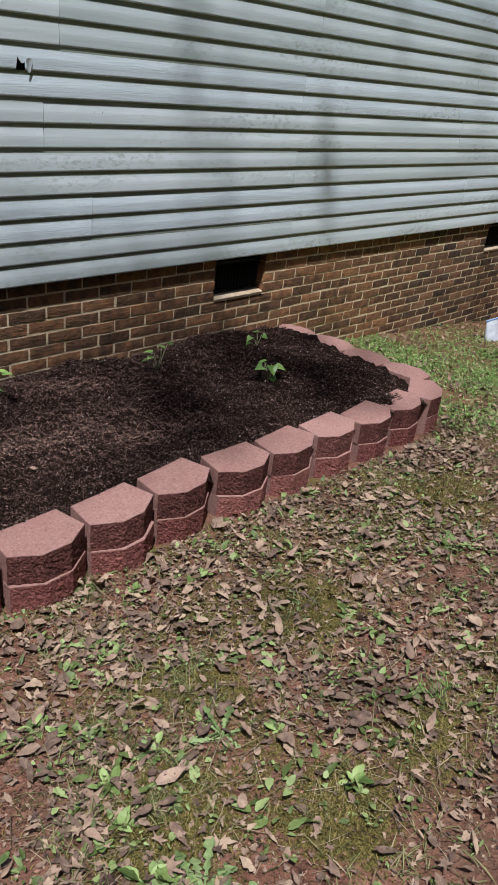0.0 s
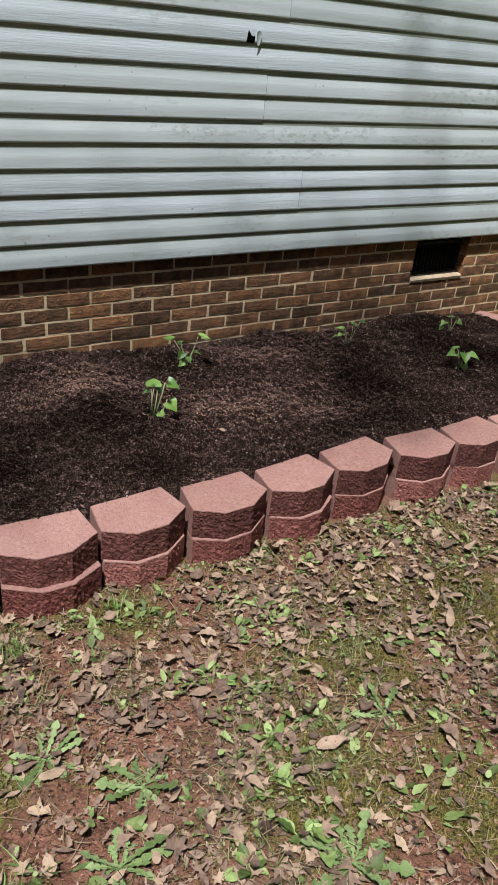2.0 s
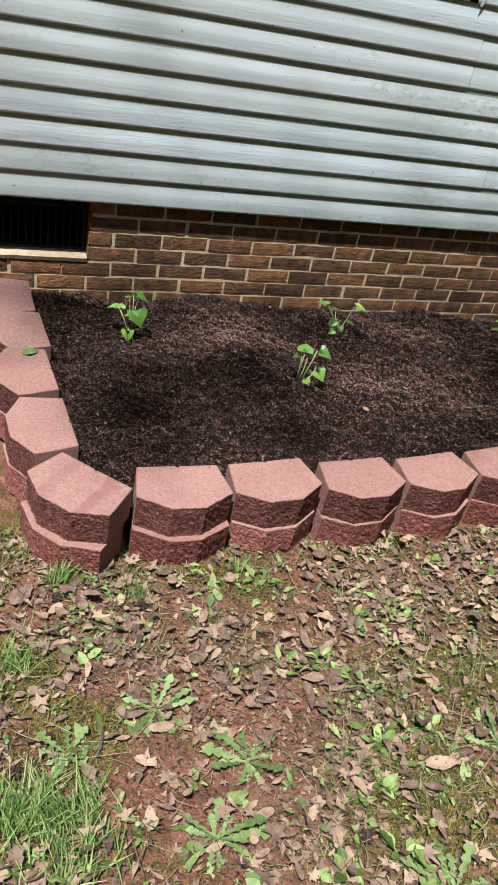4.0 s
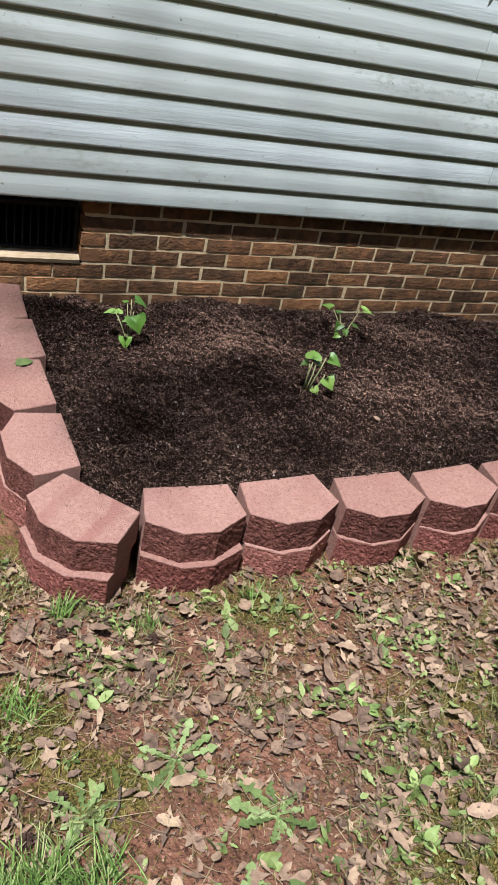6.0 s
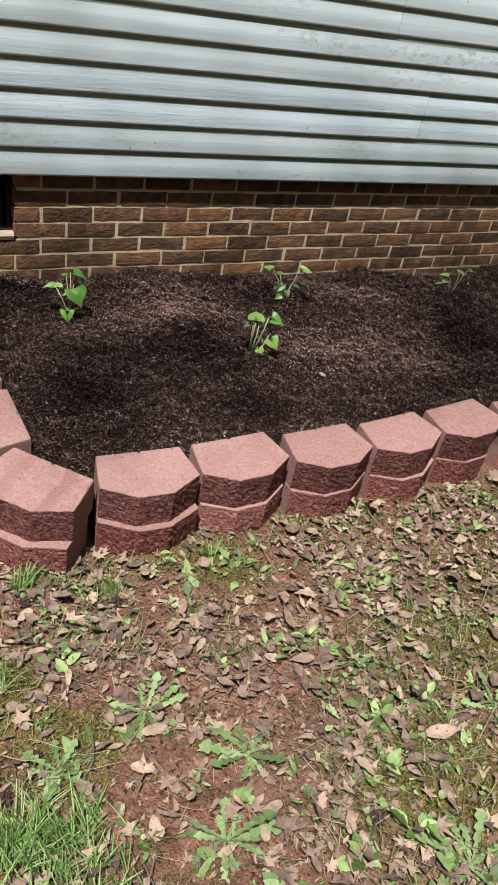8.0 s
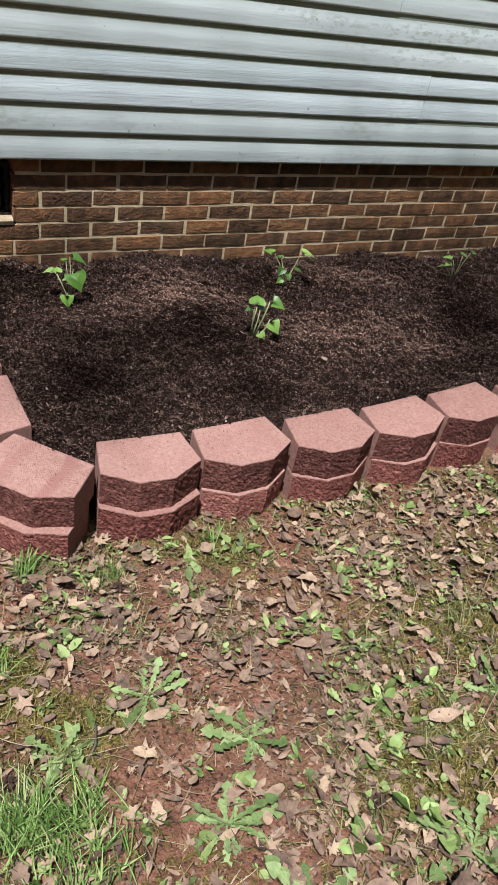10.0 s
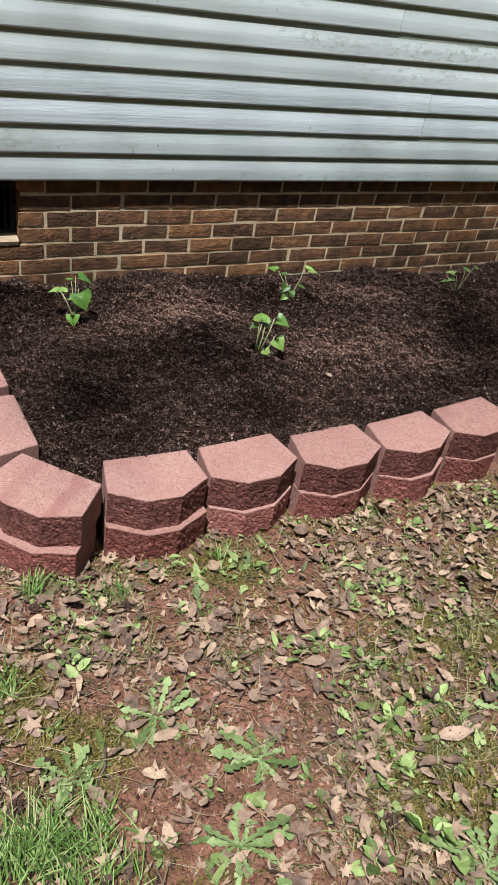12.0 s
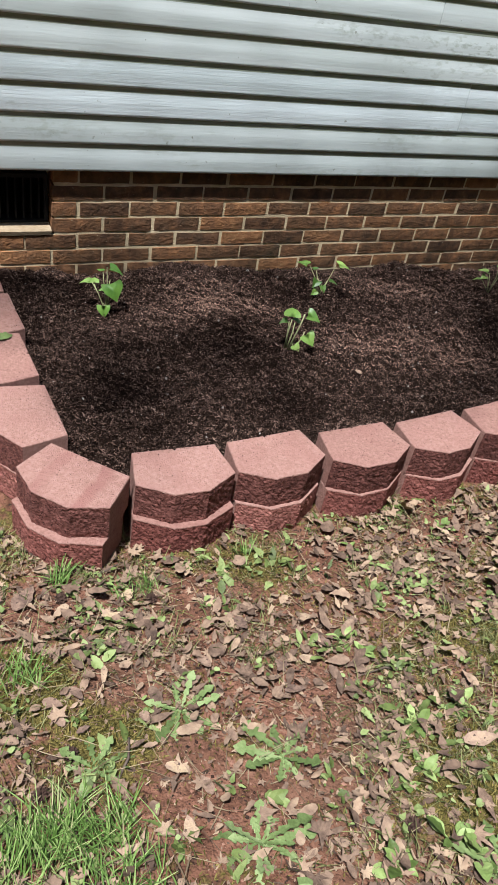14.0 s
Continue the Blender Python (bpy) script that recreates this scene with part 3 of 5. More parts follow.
def block_mesh(seed, lower):
    """Six-sided edging block: cast top, sides and back, three split faces in front, a notch in the back edge."""
    rnd = random.Random(seed)
    w, bw, fw = 0.144 + rnd.uniform(-0.003, 0.003), 0.121 + rnd.uniform(-0.003, 0.003), 0.05 + rnd.uniform(-0.006, 0.006)
    corners = [(-bw, 0.093), (-0.006, 0.093), (0.0, 0.084), (0.006, 0.093), (bw, 0.093), (w, -0.036), (fw, -0.093), (-fw, -0.093), (-w, -0.036)]
    counts = [2, 1, 1, 2, 4, 14, 14, 14, 4]
    ring = []
    for i, n in enumerate(counts):
        (ax, ay), (bx, by) = corners[i], corners[(i + 1) % 9]
        for k in range(n):
            ring.append((ax + (bx - ax) * k / n, ay + (by - ay) * k / n, 5 <= i <= 7 or (i == 8 and k == 0)))
    levels = [0.0, 0.011, 0.022, 0.033, 0.044, 0.055, 0.066, 0.077, 0.088, 0.097, 0.105, BLOCK_H]
    bm = bmesh.new()
    rows = []
    off = Vector((rnd.uniform(0, 90), rnd.uniform(0, 90), rnd.uniform(0, 90)))
    for z in levels:
        row = []
        for x, y, split in ring:
            r = math.hypot(x, y)
            nx, ny = x / r, y / r
            if split:
                p = Vector((x, y, z))
                d = 0.0012 * noise.noise(p * 24 + off) + 0.0022 * noise.noise(Vector((x * 70, y * 70, z * 150)) + off) + 0.0034 * noise.noise(p * 170 + off)
                if abs(abs(x) - w) < 1e-4:
                    d *= 0.3
                d -= 0.0018 if z < BLOCK_H else 0.0036
                if z >= 0.096:
                    d = d * 0.4 - 0.0012
            else:
                d = 0.0006 * noise.noise(Vector((x * 40, y * 40, z * 40)) + off) - (0.0025 if z >= BLOCK_H else 0.0)
            zz = z + (0.0008 * noise.noise(Vector((x * 60, y * 60, 3)) + off) - 0.0005 if split and z >= 0.096 else 0.0)
            row.append(bm.verts.new((x + nx * d, y + ny * d, zz)))
        rows.append(row)
    n = len(ring)
    for j in range(len(rows) - 1):
        for i in range(n):
            f = bm.faces.new((rows[j][i], rows[j][(i + 1) % n], rows[j + 1][(i + 1) % n], rows[j + 1][i]))
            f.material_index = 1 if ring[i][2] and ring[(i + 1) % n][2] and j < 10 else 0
    top = bm.verts.new((0, 0, BLOCK_H + rnd.uniform(-0.001, 0.001)))
    bot = bm.verts.new((0, 0, 0))
    inner = [bm.verts.new((x * 0.55, y * 0.55, BLOCK_H + rnd.uniform(-0.0008, 0.0008))) for x, y, _ in ring]
    for i in range(n):
        bm.faces.new((rows[-1][i], rows[-1][(i + 1) % n], inner[(i + 1) % n], inner[i]))
        bm.faces.new((inner[i], inner[(i + 1) % n], top))
        bm.faces.new((rows[0][(i + 1) % n], rows[0][i], bot))
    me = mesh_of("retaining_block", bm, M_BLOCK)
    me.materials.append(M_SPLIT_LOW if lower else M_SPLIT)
    return me


def banded(material, bands, colour):
    """The same concrete with darker smeared bands across the top."""
    m = material.copy()
    m.name = "block_concrete_banded"
    n, l = m.node_tree.nodes, m.node_tree.links
    b = next(q for q in n if q.type == "BSDF_PRINCIPLED")
    old = b.inputs["Base Color"].links[0].from_socket
    tc, sp, wob = n.new("ShaderNodeTexCoord"), n.new("ShaderNodeSeparateXYZ"), n.new("ShaderNodeTexNoise")
    wob.inputs["Scale"].default_value = 14.0
    l.new(tc.outputs["Object"], wob.inputs["Vector"])
    l.new(tc.outputs["Object"], sp.inputs[0])
    add = n.new("ShaderNodeMath")
    add.operation = "MULTIPLY_ADD"
    l.new(wob.outputs["Fac"], add.inputs[0])
    add.inputs[1].default_value = 0.05
    l.new(sp.outputs["X"], add.inputs[2])
    mr = n.new("ShaderNodeMapRange")
    mr.inputs[1].default_value, mr.inputs[2].default_value = -0.125, 0.175
    l.new(add.outputs[0], mr.inputs[0])
    rp = n.new("ShaderNodeValToRGB")
    e = rp.color_ramp.elements
    e[0].position, e[0].color = 0.0, (0, 0, 0, 1)
    e[1].position, e[1].color = 1.0, (0, 0, 0, 1)
    for p, h in bands:
        for q, k in ((p - 0.07, 0), (p - 0.03, h), (p + 0.04, h * 0.8), (p + 0.08, 0)):
            e.new(q).color = (k, k, k, 1)
    l.new(mr.outputs[0], rp.inputs[0])
    mx = n.new("ShaderNodeMix")
    mx.data_type = "RGBA"
    l.new(rp.outputs[0], mx.inputs[0])
    l.new(old, mx.inputs[6])
    mx.inputs[7].default_value = (*colour, 1)
    l.new(mx.outputs[2], b.inputs["Base Color"])
    return m


M_BLOCK_BAND = banded(M_BLOCK, ((0.3, 0.5), (0.72, 0.75)), (0.27, 0.125, 0.105))

# centre of the top, turn in degrees
FRONT = [(-0.243, -1.472, -46), (0.058, -1.495, -2.5), (0.352, -1.485, 3), (0.655, -1.49, 2), (0.955, -1.475, 5.5), (1.262, -1.44, 7), (1.575, -1.45, -2), (1.885, -1.44, 5), (2.195, -1.43, 3),
         (2.50, -1.43, 7), (2.815, -1.405, 6), (3.12, -1.366, 30),
         (3.285, -1.128, 100), (3.255, -0.866, 95), (3.24, -0.608, 93), (3.175, -0.366, 96),
         (-0.312, -1.18, -86), (-0.335, -0.885, -86), (-0.33, -0.62, -86), (-0.352, -0.36, -89)]
LEDGE = (0.024, 0.02, 0.011, 0.008, 0.011, 0.007, 0.009, 0.006, 0.01, 0.007)      # how far the lower course stands out
for i, (x, y, a) in enumerate(FRONT):
    for c in (1, 0):
        z = block_top(x) - BLOCK_H * (2 - c)
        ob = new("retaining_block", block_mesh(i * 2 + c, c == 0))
        off, turn = (0.0, 0.0) if c else (LEDGE[i] if i < len(LEDGE) else 0.007, (i * 37 % 7 - 3) * 0.8)
        ra = radians(a)
        ob.matrix_world = pose(x + off * math.sin(ra), y - off * math.cos(ra), z, 0, 0, a + turn)
        if i == 0 and c:
            ob.data.materials[0] = M_BLOCK_BAND
        if c == 0:
            text = "red concrete edging block of the lower course, standing in the soil"
        elif i == 0:
            text = "pink-red corner edging block with two darker bands, rough split face"
        else:
            text = "weathered pink-red concrete edging block with a rough split face"
        tagged(ob, text, "block", group="edging blocks")

# ---------------------------------------------------------------- mulch
def mulch_z(x, y):
    z = 0.165 - 0.02 * x - 0.004 * x * x + 0.02 * math.sin((y + 1.4) * 2.2)
    if x > 2.2:
        z += 0.024 * min(1.0, (x - 2.2) / 0.6)
    if y > -0.35:
        z -= 0.11 * ((y + 0.35) / 0.35) ** 2
    return z + 0.042 * noise.noise(Vector((x * 2.6, y * 2.6, 4.0))) + 0.034 * noise.noise(Vector((x * 7, y * 7, 2.0))) + 0.021 * noise.noise(Vector((x * 21, y * 21, 6.0))) + 0.009 * noise.noise(Vector((x * 70, y * 70, 9.0)))


def build_mulch():
    xs, ys = np.arange(-0.27, 3.15, 0.01), np.arange(-1.46, 0.012, 0.01)
    w = len(xs)
    verts = [(x, y, mulch_z(x, y)) for y in ys for x in xs]
    faces = [(j * w + i, j * w + i + 1, (j + 1) * w + i + 1, (j + 1) * w + i) for j in range(len(ys) - 1) for i in range(w - 1)]
    return tagged(raw("mulch_bed", verts, faces, M_MULCH, smooth=False), "dark brown shredded bark mulch filling the raised bed", "mulch", kind="stuff")


build_mulch()

# ---------------------------------------------------------------- leaves and small growth
class Heap:
    """Gathers many small pieces into one mesh."""

    def __init__(self):
        self.v, self.f = [], []

    def add(self, m, verts, faces):
        k = len(self.v)
        self.v += [tuple(m @ Vector(p)) for p in verts]
        self.f += [tuple(i + k for i in f) for f in faces]

    def build(self, name, material, label, category, smooth=True):
        return tagged(raw(name, self.v, self.f, material, smooth=smooth), label, category, kind="stuff")


def blade_leaf(length, width, shape, n=5, fold=0.15, curl=0.0, rnd=random, jag=0.18):
    """A leaf along +y from its stalk: a midrib and two halves; shape(t) is the half width, curl bends the tip up or down."""
    v, f = [], []
    for i in range(n + 1):
        t = i / n
        hw = max(0.0006, width / 2 * shape(t)) * rnd.uniform(1 - jag, 1 + jag)
        z = curl * length * t * t + rnd.uniform(-0.15, 0.15) * jag * length
        y = length * (t - 0.12 * abs(curl) * t * t)
        v += [(-hw, y, z + fold * hw), (0, y, z), (hw, y, z + fold * hw * rnd.uniform(0.4, 1.4))]
        if i:
            k = 3 * i
            f += [(k - 3, k - 2, k + 1, k), (k - 2, k - 1, k + 2, k + 1)]
    return v, f


def oval(t):
    return max(0.0, math.sin(math.pi * min(1, 0.04 + 0.96 * t) ** 0.8)) ** 0.75


def lance(t):
    return max(0.0, math.sin(math.pi * t ** 0.7)) ** 1.2


def toothed(t):
    """Runcinate outline: teeth that point back to the root, a broad end lobe."""
    if t > 0.8:
        return max(0.05, math.sin(math.pi * (0.5 + 0.5 * (t - 0.8) / 0.2)))
    ph = (t * 5.2) % 1.0
    return (0.14 + 0.86 * min(1.0, t / 0.7) ** 0.8) * (0.34 + 0.66 * (1 - ph) ** 1.1)


def spoon(t):
    return 0.12 if t < 0.3 else math.sin(math.pi * min(1, (t - 0.3) / 0.7 * 0.85 + 0.15)) ** 0.8


def star_leaf(r, rnd, lobes=5, depth=0.45, cup=0.25):
    """A pointed, lobed leaf of a gum or maple tree, dried and cupped."""
    n = lobes * 6 - 5
    size = [rnd.uniform(0.65, 1.1) for _ in range(lobes)]
    span = rnd.uniform(1.9, 2.5)
    fold = rnd.uniform(-0.3, 0.7)
    v, f = [(0, 0, 0)], []
    for i in range(n):
        u = i / (n - 1)
        a = -span + 2 * span * u
        ph = u * (lobes - 1)
        near = size[min(lobes - 1, int(ph + 0.5))]
        k = (1 - depth * math.sin(math.pi * (ph % 1.0)) ** 0.7) * near
        rr = r * k * (1 - 0.3 * abs(a) / span) * rnd.uniform(0.92, 1.08)
        x, y = rr * math.sin(a), rr * math.cos(a)
        v.append((x * (1 - 0.2 * abs(fold)), y, cup * r * rnd.uniform(-0.15, 0.5) * k + fold * abs(x) * 0.6))
        if i:
            f.append((0, i + 1, i))
    v.append((0.02 * r, -0.6 * r, 0.02 * r))
    v.append((-0.02 * r, -0.6 * r, 0.0))
    f.append((0, n + 2, n + 1))
    return v, f


def lay(x, y, rz, tilt=0.0, roll=0.0, up=0.004, zf=ground_z):
    e = 0.03
    gx, gy = (zf(x + e, y) - zf(x - e, y)) / (2 * e), (zf(x, y + e) - zf(x, y - e)) / (2 * e)
    q = Vector((-gx, -gy, 1)).to_track_quat("Z", "Y").to_matrix().to_4x4()
    return Matrix.Translation((x, y, zf(x, y) + up)) @ q @ pose(0, 0, 0, 0, 0, rz) @ pose(0, 0, 0, tilt, roll, 0)


def in_bed(x, y):
    """Inside the edging, blocks included."""
    return -0.47 < x < 3.38 and y > -1.53 + (0.25 * max(0, -x) + 0.35 * max(0, x - 2.9))


def any_leaf(rnd, s):
    k = rnd.random()
    if k < 0.46:
        return star_leaf(s * 0.62, rnd, rnd.choice((3, 5, 5, 7)), rnd.uniform(0.35, 0.62), rnd.uniform(0.1, 0.5))
    if k < 0.82:
        return blade_leaf(s * 0.9, s * rnd.uniform(0.36, 0.62), oval, 8, rnd.uniform(-0.4, 1.0), rnd.uniform(-0.35, 0.5), rnd, rnd.choice((0.1, 0.2, 0.34)))
    return blade_leaf(s * 1.15, s * rnd.uniform(0.26, 0.42), lance, 8, rnd.uniform(-0.4, 1.1), rnd.uniform(-0.35, 0.5), rnd, rnd.choice((0.1, 0.18, 0.3)))


def scatter(rnd, n, x0, x1, y0, y1, keep):
    k = 0
    while k < n:
        x, y = rnd.uniform(x0, x1), rnd.uniform(y0, y1)
        if in_bed(x, y) or rnd.random() > keep(x, y):
            continue
        k += 1
        yield x, y


def build_litter():
    rnd = random.Random(5)
    heap = Heap()

    def drift(x, y):
        return (0.2 + 0.8 * min(1.0, max(0.0, 0.55 + 1.1 * noise.noise(Vector((x * 2.3, y * 2.3, 8)))))) * (1.0 if x > 0.5 else 0.85) * (1 - 0.7 * near(MOSS, x, y)) * (1 - 0.4 * near(CLAY, x, y))
    for x, y in scatter(rnd, 14500, -1.0, 4.4, -2.95, -1.4, drift):
        s = rnd.choice((0.012, 0.016, 0.02, 0.024, 0.028, 0.032, 0.036)) * rnd.uniform(0.8, 1.2)
        v, f = any_leaf(rnd, s)
        heap.add(lay(x, y, rnd.uniform(0, 360), rnd.gauss(0, 18), rnd.gauss(0, 18), 0.006 + 0.35 * s * rnd.random() ** 2), v, f)
    for x, y in scatter(rnd, 2700, -1.0, 4.4, -2.95, -1.56, drift):
        s = 0.034 + 0.038 * rnd.random() ** 2
        v, f = any_leaf(rnd, s)
        heap.add(lay(x, y, rnd.uniform(0, 360), rnd.gauss(0, 13), rnd.gauss(0, 13), 0.012 + 0.2 * s * rnd.random()), v, f)
    for x, y in scatter(rnd, 350, 3.3, 7.5, -2.2, -0.05, lambda x, y: 0.6):
        v, f = any_leaf(rnd, rnd.uniform(0.03, 0.07))
        heap.add(lay(x, y, rnd.uniform(0, 360), rnd.gauss(0, 12), rnd.gauss(0, 12), 0.012), v, f)
    for x, y in scatter(rnd, 4200, -3.2, 6.5, -5.2, 0.0, lambda x, y: 0.0 if -1.0 < x < 4.4 and -2.95 < y < -1.4 else max(0.0, 1.0 - 0.3 * abs(y + 2.2) - 0.2 * max(0.0, -x - 1.0, x - 4.4))):
        v, f = any_leaf(rnd, rnd.uniform(0.02, 0.055))
        heap.add(lay(x, y, rnd.uniform(0, 360), rnd.gauss(0, 22), rnd.gauss(0, 22), 0.014), v, f)
    heap.build("leaf_litter", M_LITTER, "brown and tan dead leaves strewn over the lawn", "leaves")
    heap = Heap()
    for x, y in scatter(rnd, 22000, -1.2, 4.4, -3.0, -1.4, lambda x, y: 0.25 + 0.6 * drift(x, y)):
        s = 0.004 + 0.011 * rnd.random() ** 1.6
        v, f = blade_leaf(s, s * rnd.uniform(0.25, 0.7), oval, 3, rnd.uniform(-0.4, 0.8), 0.3, rnd, 0.6)
        heap.add(lay(x, y, rnd.uniform(0, 360), rnd.gauss(0, 20), rnd.gauss(0, 20), 0.003), v, f)
    heap.build("leaf_crumbs", M_LITTER, "crumbled fragments of dead leaves on the soil", "leaves")
    heap = Heap()
    for x, y in scatter(rnd, 5200, -1.2, 4.4, -3.0, -1.4, lambda x, y: 0.8):
        s = rnd.uniform(0.03, 0.11)
        v, f = blade_leaf(s, rnd.uniform(0.0012, 0.003), lance, 3, 0.3, rnd.uniform(-0.2, 0.3), rnd)
        heap.add(lay(x, y, rnd.uniform(0, 360), rnd.gauss(0, 7), 0, 0.006), v, f)
    heap.build("dry_straw", M_STRAW, "dry straw, stalks and pine needles on the soil", "straw")


def build_clods():
    rnd = random.Random(17)
    heap = Heap()
    for x, y in scatter(rnd, 30000, -1.0, 3.6, -2.9, -1.42, lambda x, y: 0.15 + 0.85 * bare(x, y)):
        s = 0.001 + 0.0045 * rnd.random() ** 4
        vs = [(s * rnd.uniform(0.6, 1.4) * px, s * rnd.uniform(0.6, 1.4) * py, s * rnd.uniform(0.4, 1.0) * pz) for px, py, pz in ((1, 0, 0), (0, 1, 0), (-1, 0, 0), (0, -1, 0), (0, 0, 1))]
        heap.add(Matrix.Translation((x, y, ground_z(x, y) + 0.001)) @ pose(0, 0, 0, 0, 0, rnd.uniform(0, 360)), vs, [(0, 1, 4), (1, 2, 4), (2, 3, 4), (3, 0, 4)])
    heap.build("soil_clods", M_CLOD, "crumbs of red clay soil", "soil", False)


build_clods()


WEEDY = ((0.45, -2.28, 0.13), (0.24, -2.43, 0.12), (0.27, -2.56, 0.12), (0.37, -2.2, 0.1), (0.96, -1.72, 0.12), (-0.1, -1.72, 0.1), (0.25, -1.78, 0.12), (0.6, -1.82, 0.14), (1.9, -1.58, 0.1), (0.54, -2.65, 0.16), (1.9, -2.2, 0.16), (1.3, -1.75, 0.14))


def build_growth():
    rnd = random.Random(8)
    heap = Heap()
    for x, y in scatter(rnd, 95000, -1.0, 4.2, -2.9, -1.42, lambda x, y: 0.05 + 1.3 * max(0.0, moss_at(x, y) - 0.25)):
        s = rnd.uniform(0.005, 0.016)
        v, f = blade_leaf(s, s * 0.22, lance, 2, 0.2, rnd.uniform(-0.3, 0.3), rnd)
        heap.add(lay(x, y, rnd.uniform(0, 360), rnd.uniform(15, 75), 0, 0.0), v, f)
    heap.build("moss", M_MOSS, "olive moss and stunted grass between the leaves", "moss")
    heap, turf = Heap(), Heap()
    for x, y in scatter(rnd, 3300, -1.0, 4.4, -3.0, -1.42, lambda x, y: (0.12 + 0.88 * min(1.0, max(0.0, 0.45 + 1.2 * noise.noise(Vector((x * 2.4, y * 2.4, 21))) + 0.6 * near(WEEDY, x, y)))) * (1 - 0.5 * near(CLAY, x, y))):
        c = rnd.random()
        if x > 0.7 and c > 0.6 and rnd.random() < 0.5:
            continue
        if c < 0.36:      # clover and other small broad leaves
            for q in range(rnd.choice((3, 3, 4, 5, 6))):
                s = rnd.uniform(0.006, 0.02)
                v, f = blade_leaf(s, s * rnd.uniform(0.3, 0.9), oval, 4, rnd.uniform(0, 0.5), rnd.uniform(-0.4, 0.1), rnd, 0.25)
                heap.add(lay(x + rnd.gauss(0, 0.012), y + rnd.gauss(0, 0.012), rnd.uniform(0, 360), rnd.uniform(0, 45), rnd.gauss(0, 15), rnd.uniform(0.006, 0.022)), v, f)
        else:            # short tufts of lawn grass
            for q in range(rnd.randint(5, 12)):
                s = rnd.uniform(0.02, 0.055)
                v, f = blade_leaf(s, rnd.uniform(0.0015, 0.003), lance, 3, 0.3, -0.3, rnd, 0.05)
                turf.add(lay(x + rnd.gauss(0, 0.012), y + rnd.gauss(0, 0.012), rnd.uniform(0, 360), rnd.uniform(15, 70), 0, 0.0), v, f)
    for x, y in scatter(rnd, 2600, -3.2, 6.5, -5.2, -0.1, lambda x, y: 0.0 if -1.0 < x < 4.4 and -3.0 < y < -1.42 else 0.3 + 0.6 * noise.noise(Vector((x * 1.5, y * 1.5, 51)))):
        for q in range(6):
            s = rnd.uniform(0.03, 0.07)
            v, f = blade_leaf(s, rnd.uniform(0.003, 0.009), lance, 2, 0.3, -0.3, rnd, 0.05)
            turf.add(lay(x + rnd.gauss(0, 0.02), y + rnd.gauss(0, 0.02), rnd.uniform(0, 360), rnd.uniform(10, 60), 0, 0.0), v, f)
    turf.build("turf", M_TURF, "short dull green tufts of lawn grass", "grass")
    for x, y in scatter(rnd, 240, 0.0, 3.4, -1.66, -1.5, lambda x, y: 1.0 if y < -1.53 else 0.0):
        s = rnd.uniform(0.015, 0.05)
        v, f = blade_leaf(s, s * rnd.uniform(0.08, 0.6), oval, 3, 0.2, -0.2, rnd)
        heap.add(lay(x, y, rnd.uniform(0, 360), rnd.uniform(5, 60), 0, 0.003), v, f)
    for cx, cy in scatter(rnd, 140, -0.6, 2.8, -2.75, -1.6, lambda x, y: (0.12 + 0.5 * max(0.0, 0.5 + noise.noise(Vector((x * 1.8, y * 1.8, 41)))) + 0.8 * near(WEEDY, x, y)) * (1 - 0.9 * near(CLAY, x, y))):
        shape = rnd.choice((oval, spoon, lance, toothed))
        for q in range(rnd.randint(3, 9)):
            s = rnd.uniform(0.018, 0.05)
            v, f = blade_leaf(s, s * rnd.uniform(0.3, 0.55), shape, 10, rnd.uniform(0.0, 0.5), rnd.uniform(-0.5, 0.15), rnd, 0.15)
            heap.add(lay(cx + rnd.gauss(0, 0.022), cy + rnd.gauss(0, 0.018), rnd.uniform(0, 360), rnd.uniform(5, 55), rnd.gauss(0, 18), 0.006), v, f)
    heap.build("lawn_weeds", M_WEED, "scattered clover, broadleaf weeds and short grass in the lawn", "weeds")
    heap = Heap()
    for x, y in scatter(rnd, 30000, 3.25, 7.6, -2.3, 0.0, lambda x, y: max(0.0, (1.1 - 0.16 * (x - 3.2)) * (0.55 + 0.9 * noise.noise(Vector((x * 2.2, y * 2.2, 31))))) * (0.35 if x < 3.5 else 1) * (0.25 if y > -0.35 and x > 4.6 else 1) * min(1.0, max(0.0, (y + 2.3) / 0.9))):
        broad = rnd.random() < 0.35
        s = rnd.uniform(0.01, 0.028) if broad else rnd.uniform(0.02, 0.06)
        v, f = blade_leaf(s, s * (rnd.uniform(0.4, 0.8) if broad else rnd.uniform(0.05, 0.12)), oval, 3, 0.2, -0.3, rnd, 0.08)
        heap.add(lay(x, y, rnd.uniform(0, 360), rnd.uniform(0, 40) if broad else rnd.uniform(15, 75), 0, 0.012 if broad else 0.0), v, f)
    heap.build("lawn_grass", M_GRASS, "bright green low grass and clover beside the raised bed", "grass")


build_litter()
build_growth()


